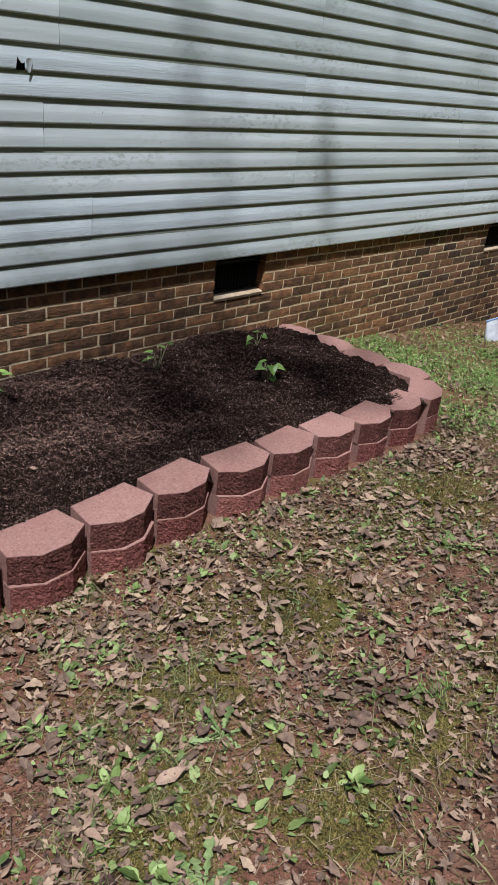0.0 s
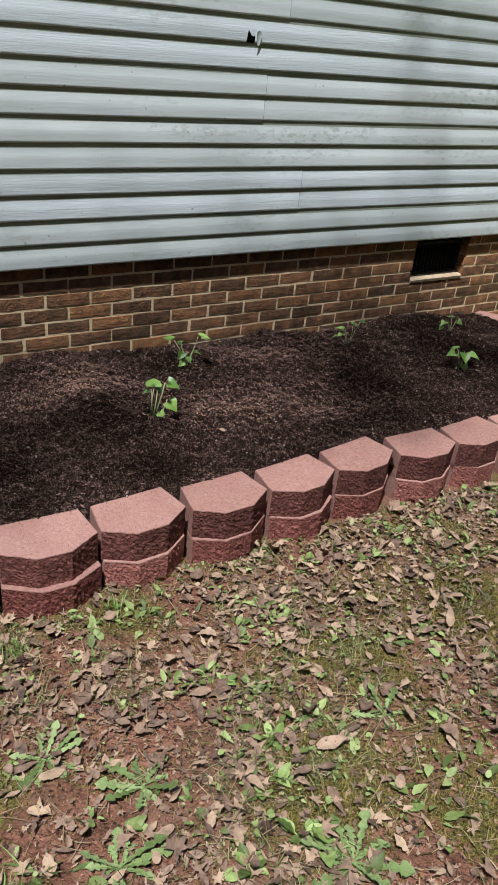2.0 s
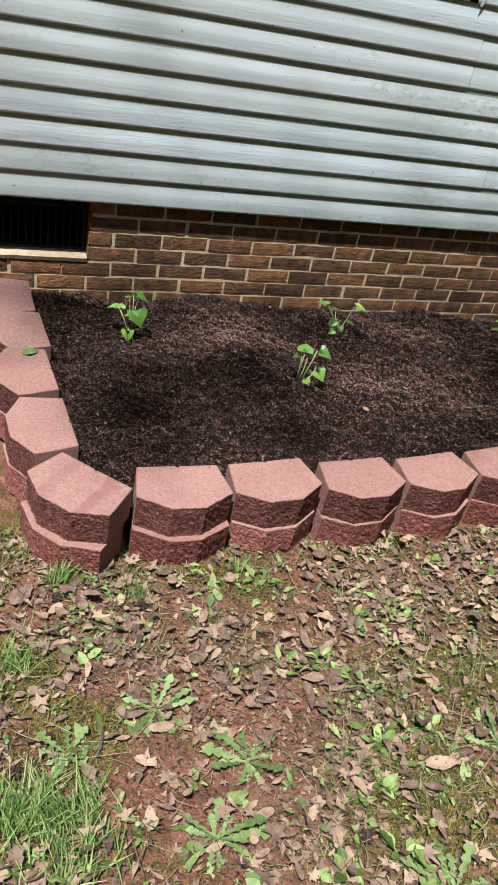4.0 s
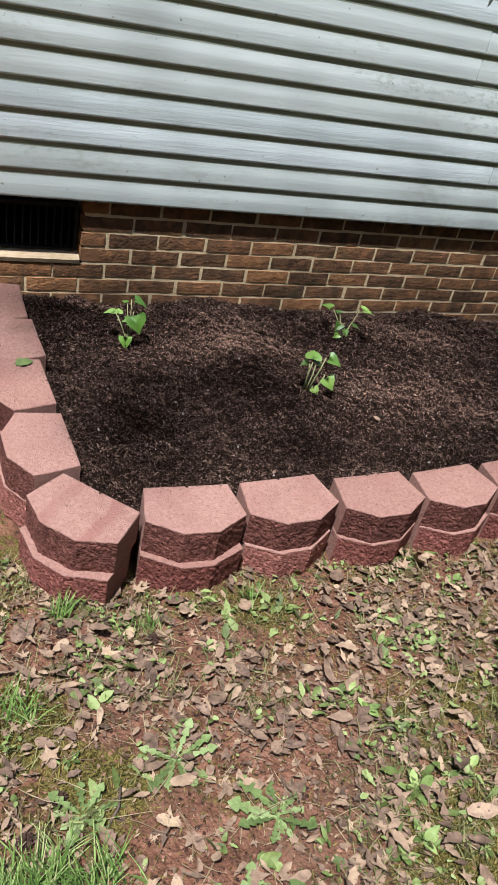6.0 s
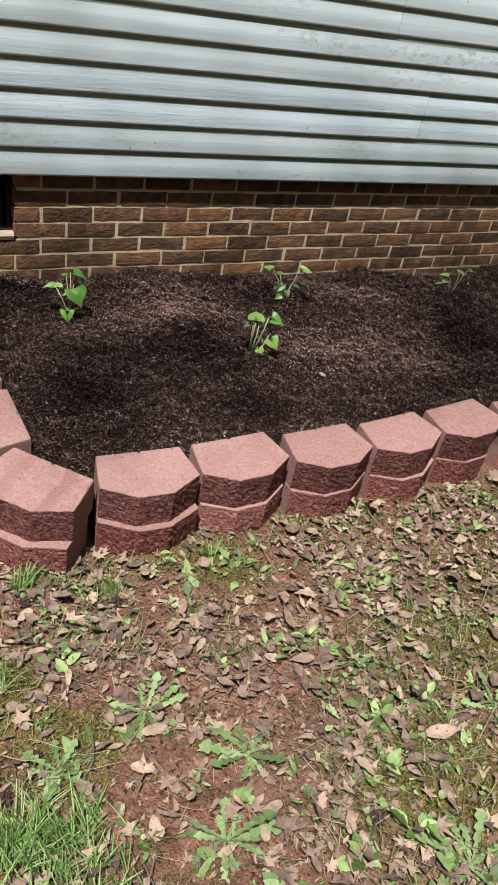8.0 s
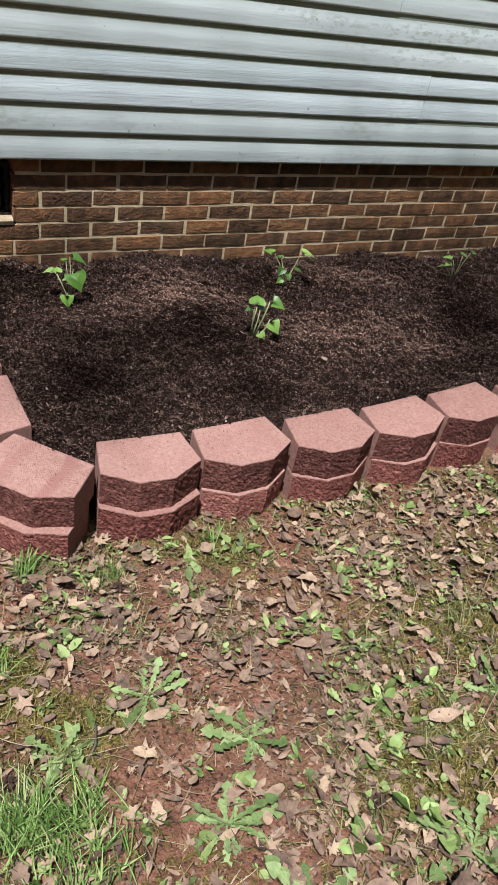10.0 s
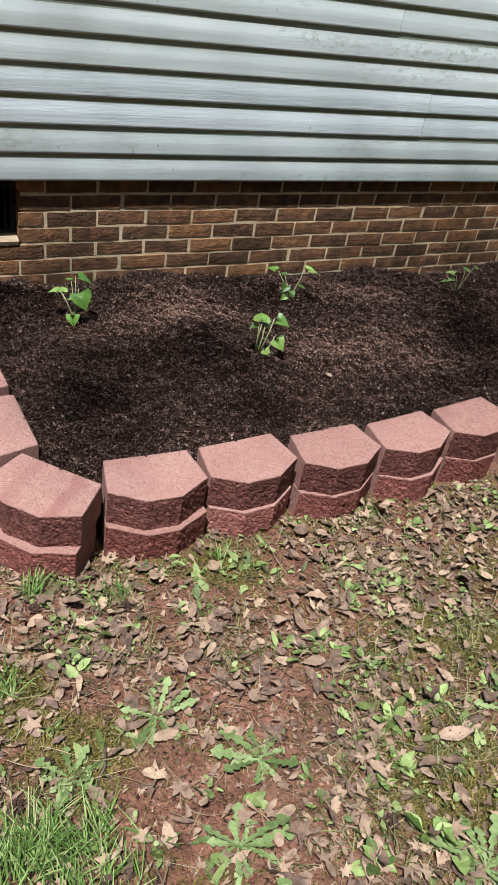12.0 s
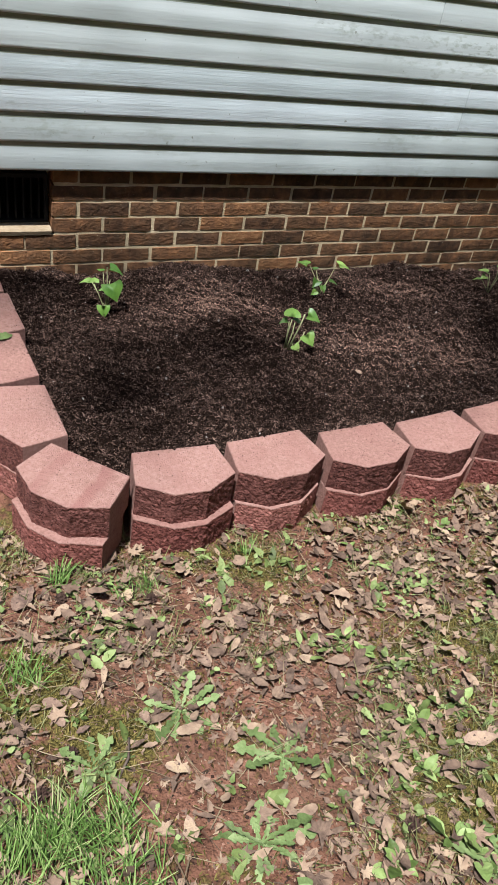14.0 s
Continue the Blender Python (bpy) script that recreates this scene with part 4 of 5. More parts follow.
# single fallen leaves that stand out: place, length, turn
STARS = [(-0.2, -1.875, 0.05, 20), (-0.156, -1.736, 0.05, 130), (0.123, -2.074, 0.05, 200), (0.35, -1.988, 0.055, 60), (2.05, -1.78, 0.075, 15), (1.85, -2.256, 0.055, 80), (2.0, -2.264, 0.055, 140),
         (2.27, -2.01, 0.06, 250), (-0.21, -1.782, 0.06, 300), (0.036, -1.808, 0.055, 45), (-0.122, -1.66, 0.06, 170), (0.5, -1.992, 0.06, 95)]
OVALS = [(-0.226, -2.09, 0.045, 25), (-0.221, -2.39, 0.055, 170), (-0.217, -2.224, 0.05, 60), (-0.122, -2.053, 0.05, 100), (-0.056, -1.983, 0.055, 20), (-0.151, -2.312, 0.045, 190), (0.407, -2.379, 0.075, 60),
         (0.467, -2.385, 0.065, 110), (0.138, -2.491, 0.07, 175), (0.09, -2.139, 0.05, 80), (0.234, -1.998, 0.07, 50), (0.339, -2.212, 0.045, 95), (0.363, -2.295, 0.045, 70), (-0.386, -2.076, 0.05, 200),
         (-0.366, -2.103, 0.03, 90), (-0.414, -2.0, 0.05, 60), (-0.377, -1.878, 0.04, 110), (-0.426, -1.713, 0.09, 150), (-0.353, -1.985, 0.045, 40), (0.072, -1.891, 0.06, 10), (0.588, -2.043, 0.05, 85), (0.471, -2.149, 0.05, 130)]
rnd_l = random.Random(3)
for kind, rows in ((0, STARS), (1, OVALS)):
    for x, y, s, a in rows:
        v, f = star_leaf(s * 0.72, rnd_l, rnd_l.choice((3, 5, 5)), rnd_l.uniform(0.28, 0.4), 0.5) if kind == 0 else blade_leaf(s, s * 0.5, oval, 6, 0.3, 0.12, rnd_l)
        ob = raw("fallen_leaf", v, f, M_LEAF1, smooth=True)
        ob.matrix_world = lay(x, y, a, rnd_l.gauss(0, 8), rnd_l.gauss(0, 8), 0.012)
        tagged(ob, "dry lobed tan leaf lying on the lawn" if kind == 0 else "dry oval brown leaf lying on the lawn", "leaf", group="fallen leaves")


def weed(name, x, y, leaves, length, shape, ratio, spread, material, label, seed, lift=(10, 40)):
    """A low weed: leaves fanning from one root, each a part."""
    rnd = random.Random(seed)
    root = tagged(new(name), label, "weed", group=name + "s")
    root.matrix_world = lay(x, y, rnd.uniform(0, 360), 0, 0, 0.004)
    for i in range(leaves):
        s = length * rnd.uniform(0.35, 1.1)
        v, f = blade_leaf(s, s * ratio * rnd.uniform(0.8, 1.2), shape, 32 if shape is toothed else 10, rnd.uniform(0.1, 0.5), rnd.uniform(-0.5, 0.1), rnd, 0.03 if shape is toothed else 0.06)
        ob = raw("leaf", v, f, material, root, smooth=True)
        ob.matrix_basis = pose(rnd.gauss(0, 0.004), rnd.gauss(0, 0.004), 0.0, 0, 0, spread * i + rnd.uniform(-22, 22)) @ pose(0, 0, 0, rnd.uniform(*lift), rnd.gauss(0, 8), 0)
    return root


for i, (x, y, n, s) in enumerate([(-0.141, -2.107, 9, 0.085), (0.015, -2.281, 10, 0.095), (-0.1, -2.43, 10, 0.1), (-0.353, -2.19, 4, 0.075), (0.3, -2.64, 8, 0.1), (0.62, -2.37, 7, 0.08), (1.935, -2.218, 6, 0.09), (-0.02, -2.62, 8, 0.1)]):
    weed("dandelion_rosette", x, y, n + 9, s * 1.1, toothed, 0.27, 360 / (n + 9), M_ROSETTE, "pale green flat rosette of toothed leaves in the lawn", 40 + i, (4, 22))
for i, (x, y, n, s) in enumerate([(0.464, -2.297, 9, 0.06), (0.288, -2.408, 8, 0.065), (0.33, -2.303, 6, 0.06), (0.278, -2.59, 5, 0.085), (0.247, -2.547, 3, 0.08), (0.311, -2.036, 3, 0.055), (0.331, -2.096, 3, 0.05), (-0.35, -2.062, 5, 0.03),
                                  (0.232, -2.428, 5, 0.05), (0.119, -2.556, 6, 0.07), (1.094, -2.508, 3, 0.06), (0.995, -2.556, 2, 0.05), (1.907, -1.58, 6, 0.07), (0.735, -2.46, 3, 0.05), (0.733, -2.679, 5, 0.07), (0.62, -2.3, 5, 0.045), (-0.205, -1.68, 2, 0.05), (0.02, -1.665, 3, 0.05),
                                  (0.52, -1.72, 5, 0.04), (0.86, -1.7, 6, 0.045), (1.1, -1.78, 5, 0.05), (-0.5, -1.36, 5, 0.09)]):
    weed("broadleaf_weed", x, y, n + 5, s * 0.78, spoon, 0.45, 137, M_WEED1, "fresh green broadleaf weed growing through dead leaves", 70 + i, (12, 60))


def grass_clump(x, y, n, height, spread, seed):
    rnd = random.Random(seed)
    root = tagged(new("grass_clump"), "clump of long fine green grass in the lawn", "grass", group="grass clumps")
    root.location = (x, y, ground_z(x, y))
    lean = [rnd.gauss(0, 60) for _ in range(5)]
    heap = Heap()
    for i in range(n):
        s = height * rnd.uniform(0.5, 1.15)
        v, f = blade_leaf(s, rnd.uniform(0.0018, 0.0038), lance, 6, 0.4, -rnd.uniform(0.05, 0.5), rnd, 0.05)
        dx, dy = rnd.gauss(0, spread), rnd.gauss(0, spread * 0.7)
        m = Matrix.Translation((dx, dy, ground_z(x + dx, y + dy) - ground_z(x, y))) @ pose(0, 0, 0, 0, 0, lean[rnd.randrange(5)] + rnd.gauss(0, 22)) @ pose(0, 0, 0, rnd.uniform(40, 82), 0, 0)
        heap.add(m, v, f)
    raw("tuft", heap.v, heap.f, M_GRASS, root)


for i, (x, y, n, h, sp) in enumerate([(-0.437, -2.31, 210, 0.08, 0.045), (-0.525, -2.33, 120, 0.075, 0.045), (-0.345, -2.33, 80, 0.075, 0.035), (-0.37, -2.42, 110, 0.07, 0.045), (-0.303, -1.64, 60, 0.07, 0.014), (-0.46, -1.93, 70, 0.08, 0.04), (1.144, -2.645, 40, 0.06, 0.025),
                                      (0.21, -1.66, 16, 0.055, 0.008), (-0.123, -1.72, 40, 0.05, 0.03), (3.36, -1.36, 30, 0.11, 0.02), (-0.62, -2.1, 60, 0.08, 0.04)]):
    grass_clump(x, y, n, h, sp, 100 + i)


def seed_ball(x, y, r, seed):
    """A spiky dry seed ball of a gum tree."""
    rnd = random.Random(seed)
    bm = bmesh.new()
    bmesh.ops.create_icosphere(bm, subdivisions=2, radius=r * 0.72)
    for face in list(bm.faces):
        if rnd.random() < 0.75:
            c = face.calc_center_median()
            tip = bm.verts.new(c * rnd.uniform(1.35, 1.7))
            vs = list(face.verts)
            bm.faces.remove(face)
            for k in range(3):
                bm.faces.new((vs[k], vs[(k + 1) % 3], tip))
    ob = part("gum_seed_ball", bm, M_GUM)
    ob.location = (x, y, ground_z(x, y) + r * 0.6)
    tagged(ob, "dark brown spiky gum seed ball on the soil", "seed ball", group="gum seed balls")


for i, (x, y) in enumerate([(-0.388, -2.144), (-0.314, -1.7), (-0.457, -2.213), (0.19, -2.5), (1.3, -2.3), (-0.1, -1.76)]):
    seed_ball(x, y, 0.017, i)


def stick(name, points, r0, r1, material, parent=None, label="", sides=6):
    """A tapered round stem through the points."""
    verts, faces = [], []
    pts = [Vector(p) for p in points]
    for i, p in enumerate(pts):
        d = (pts[min(i + 1, len(pts) - 1)] - pts[max(i - 1, 0)]).normalized()
        q = d.to_track_quat("Z", "Y").to_matrix()
        r = r0 + (r1 - r0) * i / (len(pts) - 1)
        for k in range(sides):
            a = 2 * math.pi * k / sides
            verts.append(tuple(p + q @ Vector((r * math.cos(a), r * math.sin(a), 0))))
        if i:
            b = sides * i
            faces += [(b - sides + k, b - sides + (k + 1) % sides, b + (k + 1) % sides, b + k) for k in range(sides)]
    faces += [tuple(range(sides))[::-1], tuple(sides * (len(pts) - 1) + k for k in range(sides))]
    return raw(name, verts, faces, material, parent, label, smooth=True)


for i, (x, y, a, ln) in enumerate([(-0.292, -2.185, 60, 0.09), (-0.18, -1.62, 15, 0.1), (0.35, -2.16, 170, 0.13), (0.7, -2.25, 40, 0.12), (1.25, -2.1, 100, 0.16)]):
    z = ground_z(x, y)
    c, s_ = math.cos(radians(a)), math.sin(radians(a))
    ob = stick("twig", [(-c * ln / 2, -s_ * ln / 2, 0.004), (0.01 * s_, -0.01 * c, 0.012), (c * ln / 2, s_ * ln / 2, 0.006)], 0.0035, 0.0018, M_TWIG)
    ob.location = (x, y, z)
    tagged(ob, "thin grey-brown twig lying on the lawn", "twig", group="twigs")


# ---------------------------------------------------------------- seedlings in the bed
def heart_leaf(length, width, cup, rnd):
    """A heart-shaped blade along +y: two rounded lobes behind the stalk and a pointed tip."""
    n, v = 28, [(0, 0.2 * length, 0)]
    for i in range(n):
        a = 2 * math.pi * i / n
        x = 0.5 * width * math.sin(a) * (1.0 + 0.28 * math.cos(a)) * (1 + 0.05 * math.sin(3 * a + length * 90))
        y = length * (0.42 - 0.55 * math.cos(a))
        if math.cos(a) > 0.0:                       # notch at the stalk
            y += length * 0.34 * (max(0.0, math.cos(a) - 0.55) / 0.45) ** 1.3
        else:                                       # drawn-out tip
            x *= 1.0 - 0.55 * (-math.cos(a)) ** 3
            y += length * 0.12 * (-math.cos(a)) ** 6
        z = cup * abs(x) - 0.5 * (y - 0.3 * length) ** 2 / length + rnd.uniform(-0.012, 0.012) * length
        v.append((x, y, z))
    mid = len(v)
    for i in range(n):                              # an inner ring, so that the blade bends softly
        x, y, z = v[1 + i]
        v.append((x * 0.5, 0.2 * length + (y - 0.2 * length) * 0.5, z * 0.3))
    f = []
    for i in range(n):
        k = (i + 1) % n
        f += [(1 + i, 1 + k, mid + k, mid + i), (0, mid + i, mid + k)]
    return v, f


SCREEN_X = Vector((0.86, -0.5, 0.0))       # across the view from the lawn


def seedling(x, y, rows, seed, label, stem=0.0016):
    """Young vine: rows of leaf stalk end (along the bed, towards the wall, height), blade length, way the tip points (degrees), how far the blade faces the lawn (0 flat, 1 upright), foot offset."""
    rnd = random.Random(seed)
    z0 = mulch_z(x, y) - 0.004
    root = tagged(new("seedling"), label, "seedling", group="seedlings")
    root.location = (x, y, z0)
    for dx, dy, dz, s, way, facing, foot in rows:
        tip = SCREEN_X * dx + Vector((0.3 * dy, dy, dz))
        start = SCREEN_X * foot
        bow = start.lerp(tip, 0.55) + Vector((rnd.uniform(-0.006, 0.006), -0.004, 0.12 * dz))
        stalk = stick("stem", [tuple(start), tuple(start.lerp(bow, 0.55) + Vector((0, 0, 0.004))), tuple(bow), tuple(tip)], stem * 1.3, stem * 0.8, M_STEM, root, "pale green stem")
        v, f = heart_leaf(s, s * rnd.uniform(0.9, 1.02), rnd.uniform(0.1, 0.35), rnd)
        normal = (Vector((-0.25, -0.85, 0.45)) * facing + Vector((0.05, 0.1, 1.0)) * (1 - facing)).normalized()
        across = (SCREEN_X - normal * SCREEN_X.dot(normal)).normalized()
        upward = normal.cross(across)
        along = across * math.cos(radians(way)) + upward * math.sin(radians(way))
        side = along.cross(normal)
        ob = raw("leaf", v, f, M_PLANT, stalk, smooth=True)
        ob.matrix_basis = Matrix.Translation(tip) @ Matrix((side, along, normal)).transposed().to_4x4() @ pose(0, 0, 0, rnd.gauss(0, 6), rnd.gauss(0, 8), 0)
    return root


SEED_LABEL = "young green seedling with heart-shaped leaves in dark mulch"
seedling(0.102, -0.505, [(0.008, 0, 0.15, 0.074, -62, 0.85, 0), (-0.012, -0.02, 0.062, 0.05, -78, 0.8, 0), (-0.006, 0.02, 0.185, 0.058, 12, 0.12, 0), (-0.058, 0, 0.125, 0.044, 185, 0.15, 0), (-0.05, 0, 0.12, 0.036, 105, 0.5, 0),
                         (0.006, 0, 0.11, 0.036, 205, 0.25, 0), (-0.02, 0.02, 0.165, 0.03, 150, 0.3, 0)], 1, SEED_LABEL)
seedling(1.015, -0.472, [(-0.052, 0.02, 0.125, 0.052, 160, 0.25, 0), (0.055, 0.02, 0.152, 0.062, 18, 0.2, 0.004), (-0.01, 0, 0.085, 0.042, 250, 0.7, 0), (0.006, -0.01, 0.068, 0.034, -60, 0.6, 0), (-0.008, -0.02, 0.045, 0.032, 230, 0.7, 0),
                         (0.03, 0, 0.085, 0.038, 5, 0.15, 0.004), (-0.02, 0.02, 0.11, 0.026, 130, 0.4, 0)], 2, SEED_LABEL)
seedling(0.69, -0.893, [(-0.024, 0, 0.125, 0.06, 95, 0.4, -0.03), (0.02, 0.01, 0.15, 0.056, -5, 0.35, -0.014), (0.03, 0, 0.085, 0.054, -42, 0.55, 0.004), (-0.004, -0.01, 0.035, 0.034, -40, 0.6, -0.008), (-0.006, 0.02, 0.105, 0.03, 60, 0.3, -0.02),
                        (-0.03, 0.01, 0.11, 0.034, 200, 0.25, -0.024)], 3, "young green seedling with pale upright stems in dark mulch", 0.0027)
seedling(1.93, -0.492, [(-0.02, 0, 0.095, 0.05, 172, 0.3, 0), (0.018, 0.01, 0.12, 0.036, 60, 0.4, 0.004), (-0.04, 0, 0.055, 0.042, 180, 0.12, 0), (-0.026, 0, 0.082, 0.036, 215, 0.4, 0), (0.055, 0.02, 0.14, 0.032, 10, 0.25, 0.006)], 4, "young green seedling with arching pale stems in dark mulch")
seedling(2.40, -0.84, [(-0.03, 0, 0.085, 0.054, 200, 0.35, 0), (0.005, 0, 0.1, 0.06, -85, 0.45, 0), (0.03, 0, 0.09, 0.054, -20, 0.35, 0), (0.008, -0.01, 0.04, 0.04, -70, 0.7, 0), (-0.02, 0.02, 0.1, 0.042, 120, 0.2, 0)], 5, "low green seedling with broad leaves in dark mulch", 0.0018)
seedling(2.72, -0.44, [(-0.03, 0, 0.07, 0.045, 215, 0.4, 0), (0.03, 0.01, 0.08, 0.04, -30, 0.4, 0), (0.0, 0.01, 0.09, 0.045, 100, 0.25, 0), (-0.045, 0, 0.04, 0.034, 230, 0.5, 0)], 6, "small wilted green seedling near the brick wall")

# ---------------------------------------------------------------- mulch chips and pebbles
def build_chips():
    rnd = random.Random(12)

    def chip(v, f, x, y, ln, wd, th, lift):
        a, e = rnd.uniform(0, math.pi), rnd.gauss(0, 0.4)
        z = mulch_z(x, y) + lift
        dx, dy, dz = math.cos(a) * math.cos(e) * ln, math.sin(a) * math.cos(e) * ln, math.sin(e) * ln
        sx, sy = -math.sin(a) * wd, math.cos(a) * wd
        b = len(v)
        v += [(x - dx, y - dy, z - dz), (x + sx, y + sy, z), (x + dx, y + dy, z + dz), (x - sx, y - sy, z), (x, y, z + th + 0.001)]
        f += [(b, b + 3, b + 4), (b + 3, b + 2, b + 4), (b + 2, b + 1, b + 4), (b + 1, b, b + 4)]

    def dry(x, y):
        """How far the top layer is lightened as a painted sun patch."""
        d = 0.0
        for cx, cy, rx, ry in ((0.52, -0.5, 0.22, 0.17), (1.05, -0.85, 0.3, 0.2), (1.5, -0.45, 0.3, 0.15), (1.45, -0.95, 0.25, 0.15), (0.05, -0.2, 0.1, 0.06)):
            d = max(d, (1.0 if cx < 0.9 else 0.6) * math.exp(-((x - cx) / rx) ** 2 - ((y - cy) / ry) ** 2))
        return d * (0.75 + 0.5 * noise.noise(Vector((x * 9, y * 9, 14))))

    v, f, v2, f2 = [], [], [], []
    k = 0
    while k < 185000:
        x, y = rnd.uniform(-0.24, 3.1), rnd.uniform(-1.45, 0.0)
        if rnd.random() > 1.0 - 0.2 * x:
            continue
        k += 1
        big = rnd.random() < 0.06
        ln, wd = (rnd.uniform(0.007, 0.014), rnd.uniform(0.0016, 0.0042)) if big else (rnd.uniform(0.002, 0.0065), rnd.uniform(0.0009, 0.002))
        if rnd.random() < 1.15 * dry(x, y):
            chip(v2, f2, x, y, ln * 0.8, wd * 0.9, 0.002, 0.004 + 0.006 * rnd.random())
        else:
            chip(v, f, x, y, ln, wd, rnd.uniform(0.001, 0.003), 0.002 + 0.009 * rnd.random() ** 1.5)
    for i in range(1500):
        x, y = rnd.uniform(-0.28, 2.6), rnd.uniform(-1.42, -0.03)
        chip(v, f, x, y, rnd.uniform(0.006, 0.013), rnd.uniform(0.003, 0.0065), rnd.uniform(0.001, 0.004), 0.007 + 0.006 * rnd.random())
    tagged(raw("mulch_chips", v, f, M_CHIP), "loose dark bark chips and splinters on the mulch", "mulch", kind="stuff")
    tagged(raw("sunlit_mulch_shreds", v2, f2, M_CHIP_SUNLIT), "light brown bark shreds painted as sun patches on the mulch", "mulch", kind="stuff")
    heap = Heap()
    for i in range(420):
        x, y = rnd.uniform(-0.2, 3.1), rnd.uniform(-1.4, -0.05)
        s = rnd.choice((0.002, 0.003, 0.003, 0.004, 0.006))
        vs = [(s * rnd.uniform(0.7, 1.4) * px, s * rnd.uniform(0.7, 1.3) * py, s * rnd.uniform(0.5, 0.9) * pz) for px, py, pz in ((1, 0, 0), (0, 1, 0), (-1, 0, 0), (0, -1, 0), (0, 0, 1), (0, 0, -1))]
        heap.add(Matrix.Translation((x, y, mulch_z(x, y) + 0.005)) @ pose(0, 0, 0, rnd.uniform(0, 90), rnd.uniform(0, 90), rnd.uniform(0, 360)), vs, [(0, 1, 4), (1, 2, 4), (2, 3, 4), (3, 0, 4), (1, 0, 5), (2, 1, 5), (3, 2, 5), (0, 3, 5)])
    heap.build("pebbles", M_PEBBLE, "small pale pebbles and chips mixed into the mulch", "pebbles", False)


build_chips()


def build_block_crumbs():
    rnd = random.Random(33)
    heap = Heap()
    for x, y, a in FRONT:
        for i in range(rnd.randint(20, 160)):
            u, w = rnd.uniform(-0.11, 0.11), 0.085 - 0.15 * rnd.random() ** 2
            s = 0.0005 + 0.0018 * rnd.random() ** 3
            ra = radians(a)
            v, f = blade_leaf(s * 2, s, oval, 2, 0.4, 0.3, rnd)
            heap.add(Matrix.Translation((x + u * math.cos(ra) - w * math.sin(ra), y + u * math.sin(ra) + w * math.cos(ra), block_top(x) + 0.0022)) @ pose(0, 0, 0, 0, 0, rnd.uniform(0, 360)), v, f)
    heap.build("mulch_crumbs", M_CHIP, "crumbs of mulch strewn over the edging blocks", "mulch")


build_block_crumbs()
v, f = blade_leaf(0.028, 0.016, oval, 4, 0.4, 0.2, random.Random(2))
ob = raw("fallen_leaf", v, f, M_LEAF1)
ob.matrix_world = lay(0.885, -1.038, 200, 10, 10, 0.012, mulch_z)
tagged(ob, "small pale dry leaf lying on the mulch", "leaf", group="fallen leaves")


v, f = blade_leaf(0.06, 0.04, oval, 7, 0.25, -0.1, random.Random(4))
ob = raw("fallen_leaf", v, f, M_ROSETTE, smooth=True)
ob.matrix_world = Matrix.Translation((-0.33, -0.79, block_top(-0.335) + 0.004)) @ pose(0, 0, 0, 3, 4, -70)
tagged(ob, "pale green leaf lying on an edging block", "leaf", group="fallen leaves")


# ---------------------------------------------------------------- plastic bag by the wall
def build_bag():
    root = tagged(new("plastic_bag"), "clear whitish plastic zip bag standing on the grass", "bag")
    root.location = (5.8, -0.48, ground_z(5.8, -0.48))
    verts, faces = [], []
    n, m = 14, 10
    for j in range(m + 1):
        t = j / m
        hw, hd = 0.12 * (1 - 0.15 * t), 0.055 * (1 - t) ** 0.6 + 0.004
        for i in range(n):
            a = 2 * math.pi * i / n
            c = 0.008 * noise.noise(Vector((math.cos(a) * 2, math.sin(a) * 2, t * 5)))
            verts.append((hw * math.cos(a) + c, hd * math.sin(a) + c + 0.05 * t, 0.165 * t))
        if j:
            b = n * j
            faces += [(b - n + i, b - n + (i + 1) % n, b + (i + 1) % n, b + i) for i in range(n)]
    faces.append(tuple(range(n))[::-1])
    raw("pouch", verts, faces, M_BAG, root, smooth=True)
    bm = bmesh.new()
    box(bm, -0.104, 0.104, 0.043, 0.057, 0.165, 0.176)
    part("seal", bm, M_BAGTOP, root, "blue zip seal")


build_bag()

# crown thickened and thinned to place the dapples: where the beam lands, reach, amount
LEAFY = ((1.3, -0.62, 1.8, 0.66, 0.44), (2.5, -0.7, 0.9, 0.7, 0.2), (2.3, -2.1, 1.1, 0.5, 0.12))
THIN = ((0.56, -0.46, 0.28, 0.19, 0.9), (1.14, -0.8, 0.34, 0.22, 0.8), (1.6, -0.38, 0.32, 0.14, 0.5), (4.2, 0.25, 1.1, 0.35, 0.3), (4.6, -0.5, 0.8, 0.5, 0.3), (-0.1, -2.4, 1.7, 0.9, 0.4), (-0.4, -1.2, 0.2, 0.7, 0.4), (0.5, 0.32, 1.3, 0.35, 0.3), (1.4, -1.55, 3.0, 0.2, 0.3), (0.8, -1.9, 1.4, 0.3, 0.2))
build_gum_tree()

# ---------------------------------------------------------------- bricks, last
JOINT = 0.0082


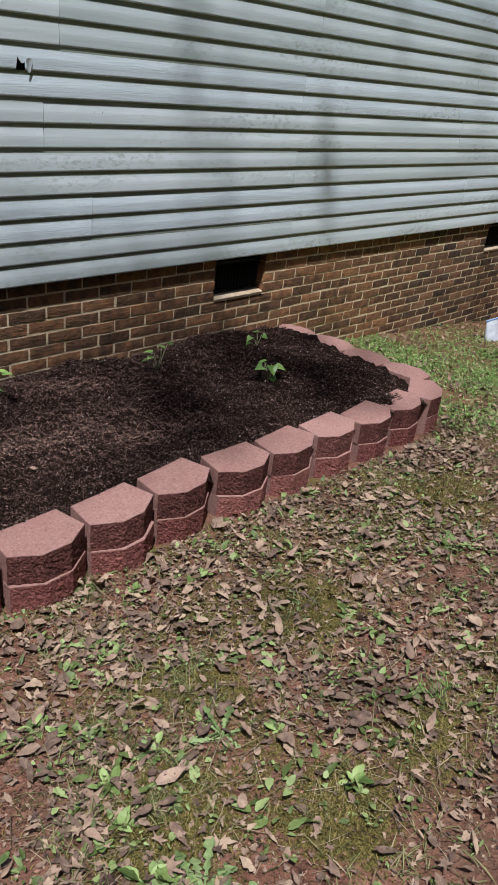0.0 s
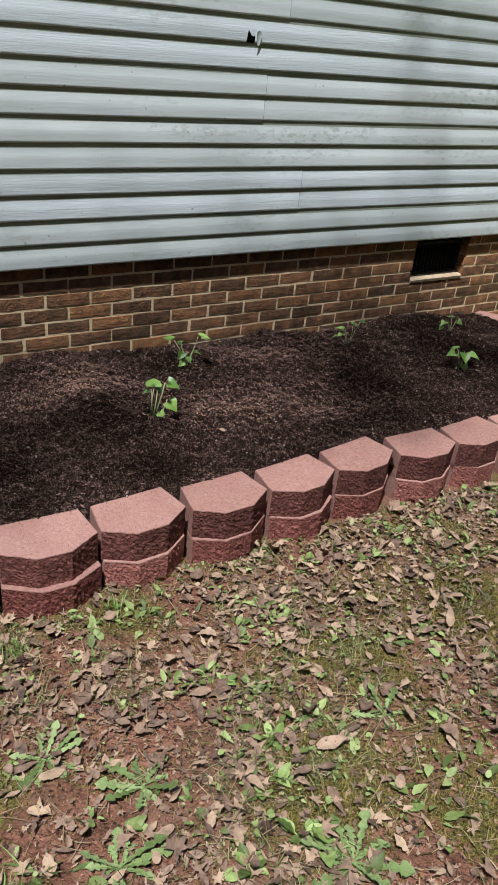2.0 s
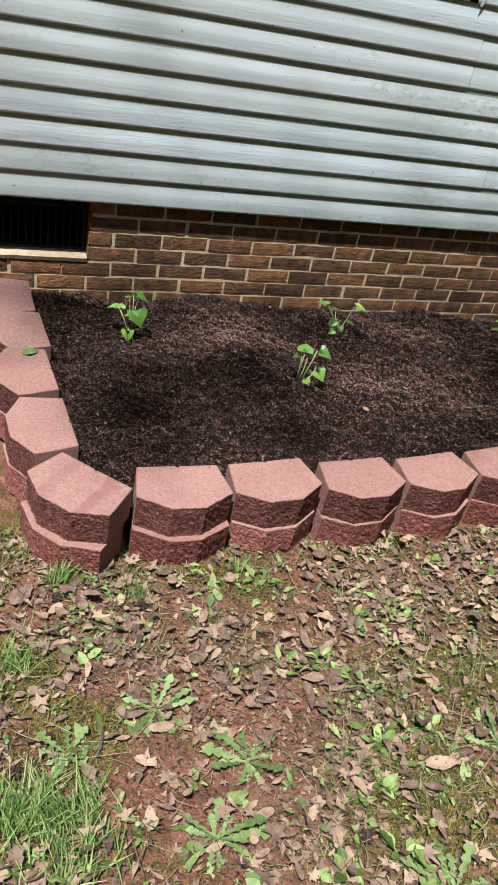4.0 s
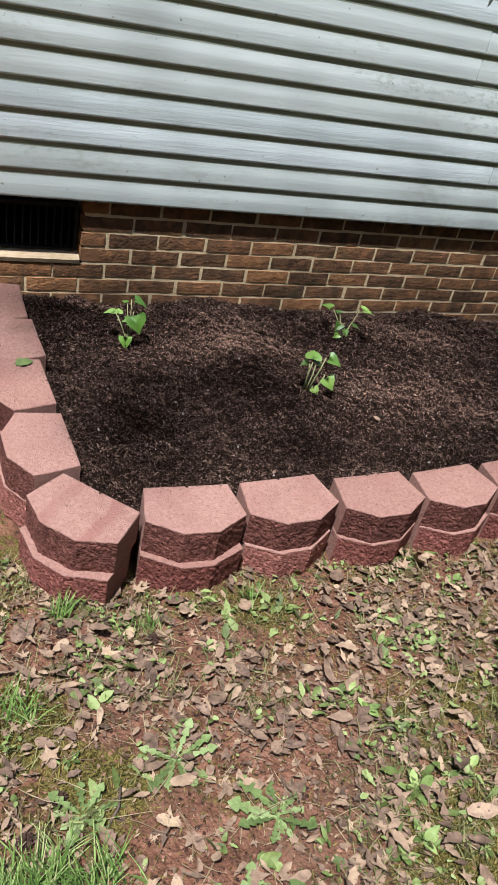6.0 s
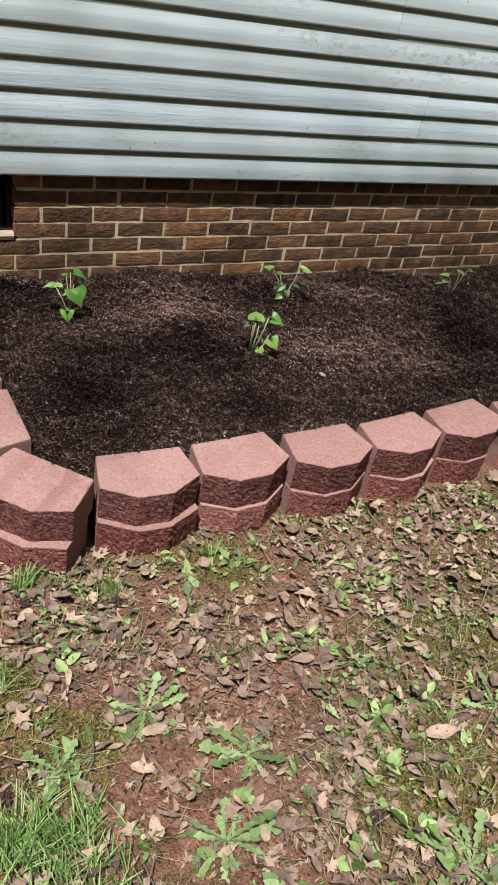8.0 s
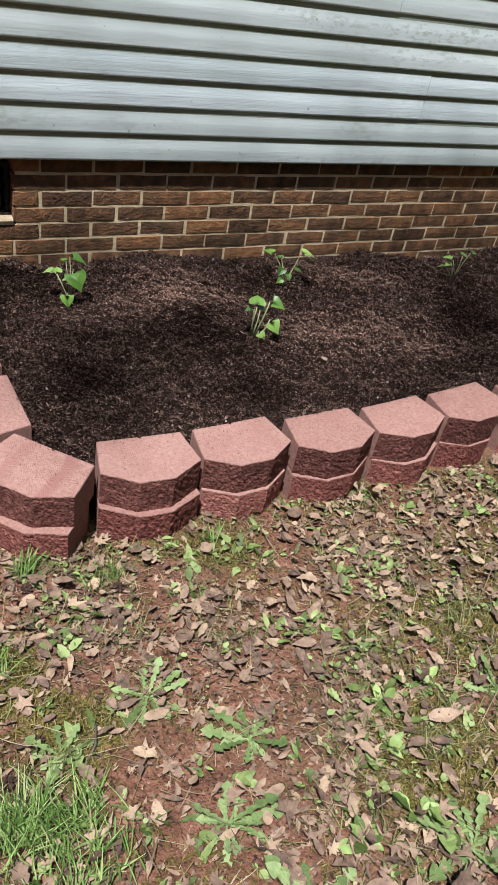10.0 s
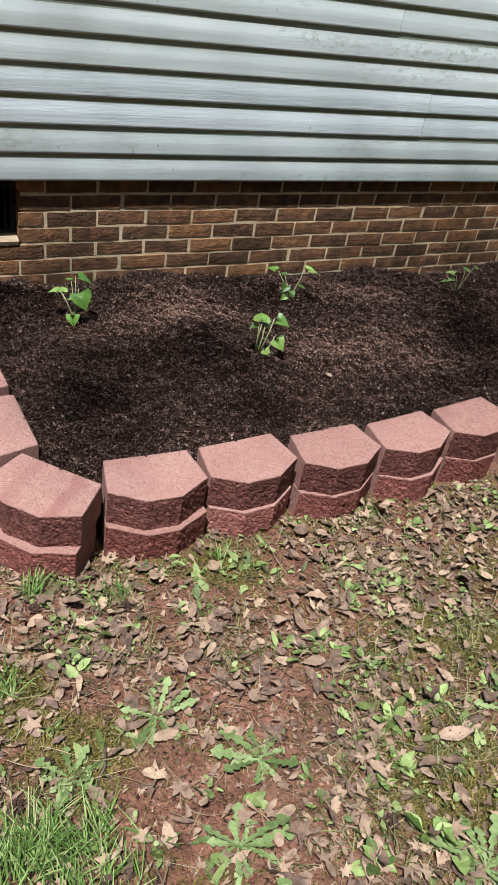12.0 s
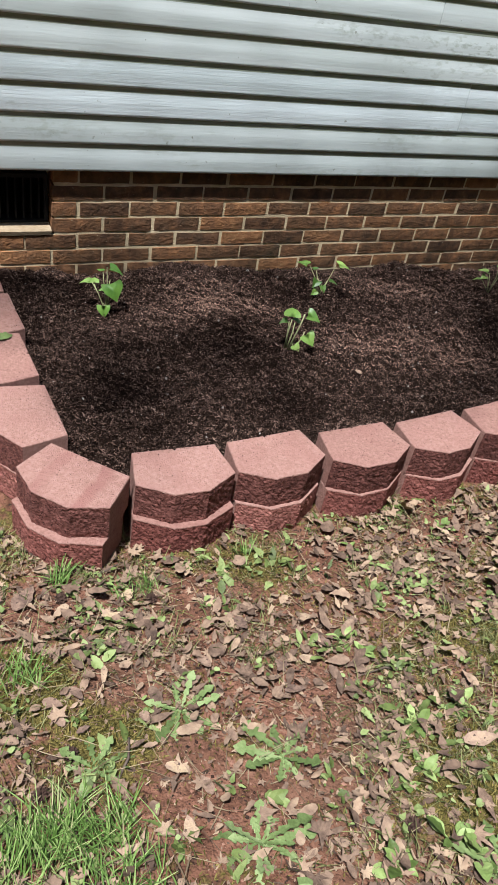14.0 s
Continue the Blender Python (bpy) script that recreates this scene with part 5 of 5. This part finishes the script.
def brick_shape(length, rnd):
    """A brick with worn, wavering arrises and a slightly uneven face: vertices and faces."""
    h, c, n = BRICK_H - JOINT, 0.003, 5
    j = lambda a: rnd.uniform(-a, a)
    v, f = [], []
    for i in range(n + 1):
        u = length * i / n
        end = c if i == 0 else -c if i == n else 0.0
        lo, hi = j(0.0016), j(0.0016)
        v += [(u + (j(0.001) if end else 0), 0.07, 0), (u + (j(0.001) if end else 0), 0.005, lo), (u + end, -0.0015 + j(.0006), c + lo + j(.0008)), (u + end, -0.0024 + j(.0009), h * 0.5),
              (u + end, -0.0015 + j(.0006), h - c + hi + j(.0008)), (u, 0.005, h + hi), (u, 0.07, h)]
        if i:
            k = 7 * i
            f += [(k - 7 + e, k + e, k + e + 1, k - 6 + e) for e in range(6)]
    f += [(0, 1, 2, 3, 4, 5, 6), tuple(7 * n + e for e in (6, 5, 4, 3, 2, 1, 0))]
    return v, f


def build_bricks():
    rnd = random.Random(21)
    kinds = {}
    for key, ln in (("full", BRICK_L - JOINT), ("half", BRICK_L / 2 - JOINT)):
        kinds[key] = []
        for i in range(12):
            me = bpy.data.meshes.new("brick")
            v, f = brick_shape(ln, rnd)
            me.from_pydata(v, [], f)
            me.materials.append(M_BRICK)
            kinds[key].append(me)
    rest = Heap()
    for r in range(-13, 2):
        z = BED_A + r * BRICK_H + JOINT / 2
        shift = 0.0 if r % 2 == 0 else BRICK_L / 2
        k = math.floor((X0 - shift) / BRICK_L)
        while k * BRICK_L + shift < X1:
            x = k * BRICK_L + shift
            k += 1
            if z + BRICK_H < ground_z(x, 0) - 0.02:
                continue
            spans = [(x, x + BRICK_L)]
            if r >= -2:
                for vx in VENTS:
                    nxt = []
                    for a, b in spans:
                        if b <= vx + 1e-4 or a >= vx + 2 * BRICK_L - 1e-4:
                            nxt.append((a, b))
                        else:
                            if a < vx - 1e-4:
                                nxt.append((a, vx))
                            if b > vx + 2 * BRICK_L + 1e-4:
                                nxt.append((vx + 2 * BRICK_L, b))
                    spans = nxt
            for a, b in spans:
                place = (a + JOINT / 2 + rnd.uniform(-0.003, 0.003), rnd.uniform(-0.0012, 0.0012), z + rnd.uniform(-0.0012, 0.0012))
                key = "full" if b - a > 0.15 else "half"
                if -0.9 < x < 4.9 and z > ground_z(x, 0) - 0.03 and (z > 0.03 or x > 1.9):
                    ob = new("brick", rnd.choice(kinds[key]))
                    ob.parent = wall
                    ob.location = place
                else:
                    v, f = brick_shape(BRICK_L - JOINT if key == "full" else BRICK_L / 2 - JOINT, rnd)
                    rest.add(Matrix.Translation(place), v, f)
    ob = raw("brick_courses", rest.v, rest.f, M_BRICK_J, wall)
    tagged(ob, "brown bricks", kind="stuff")


build_bricks()
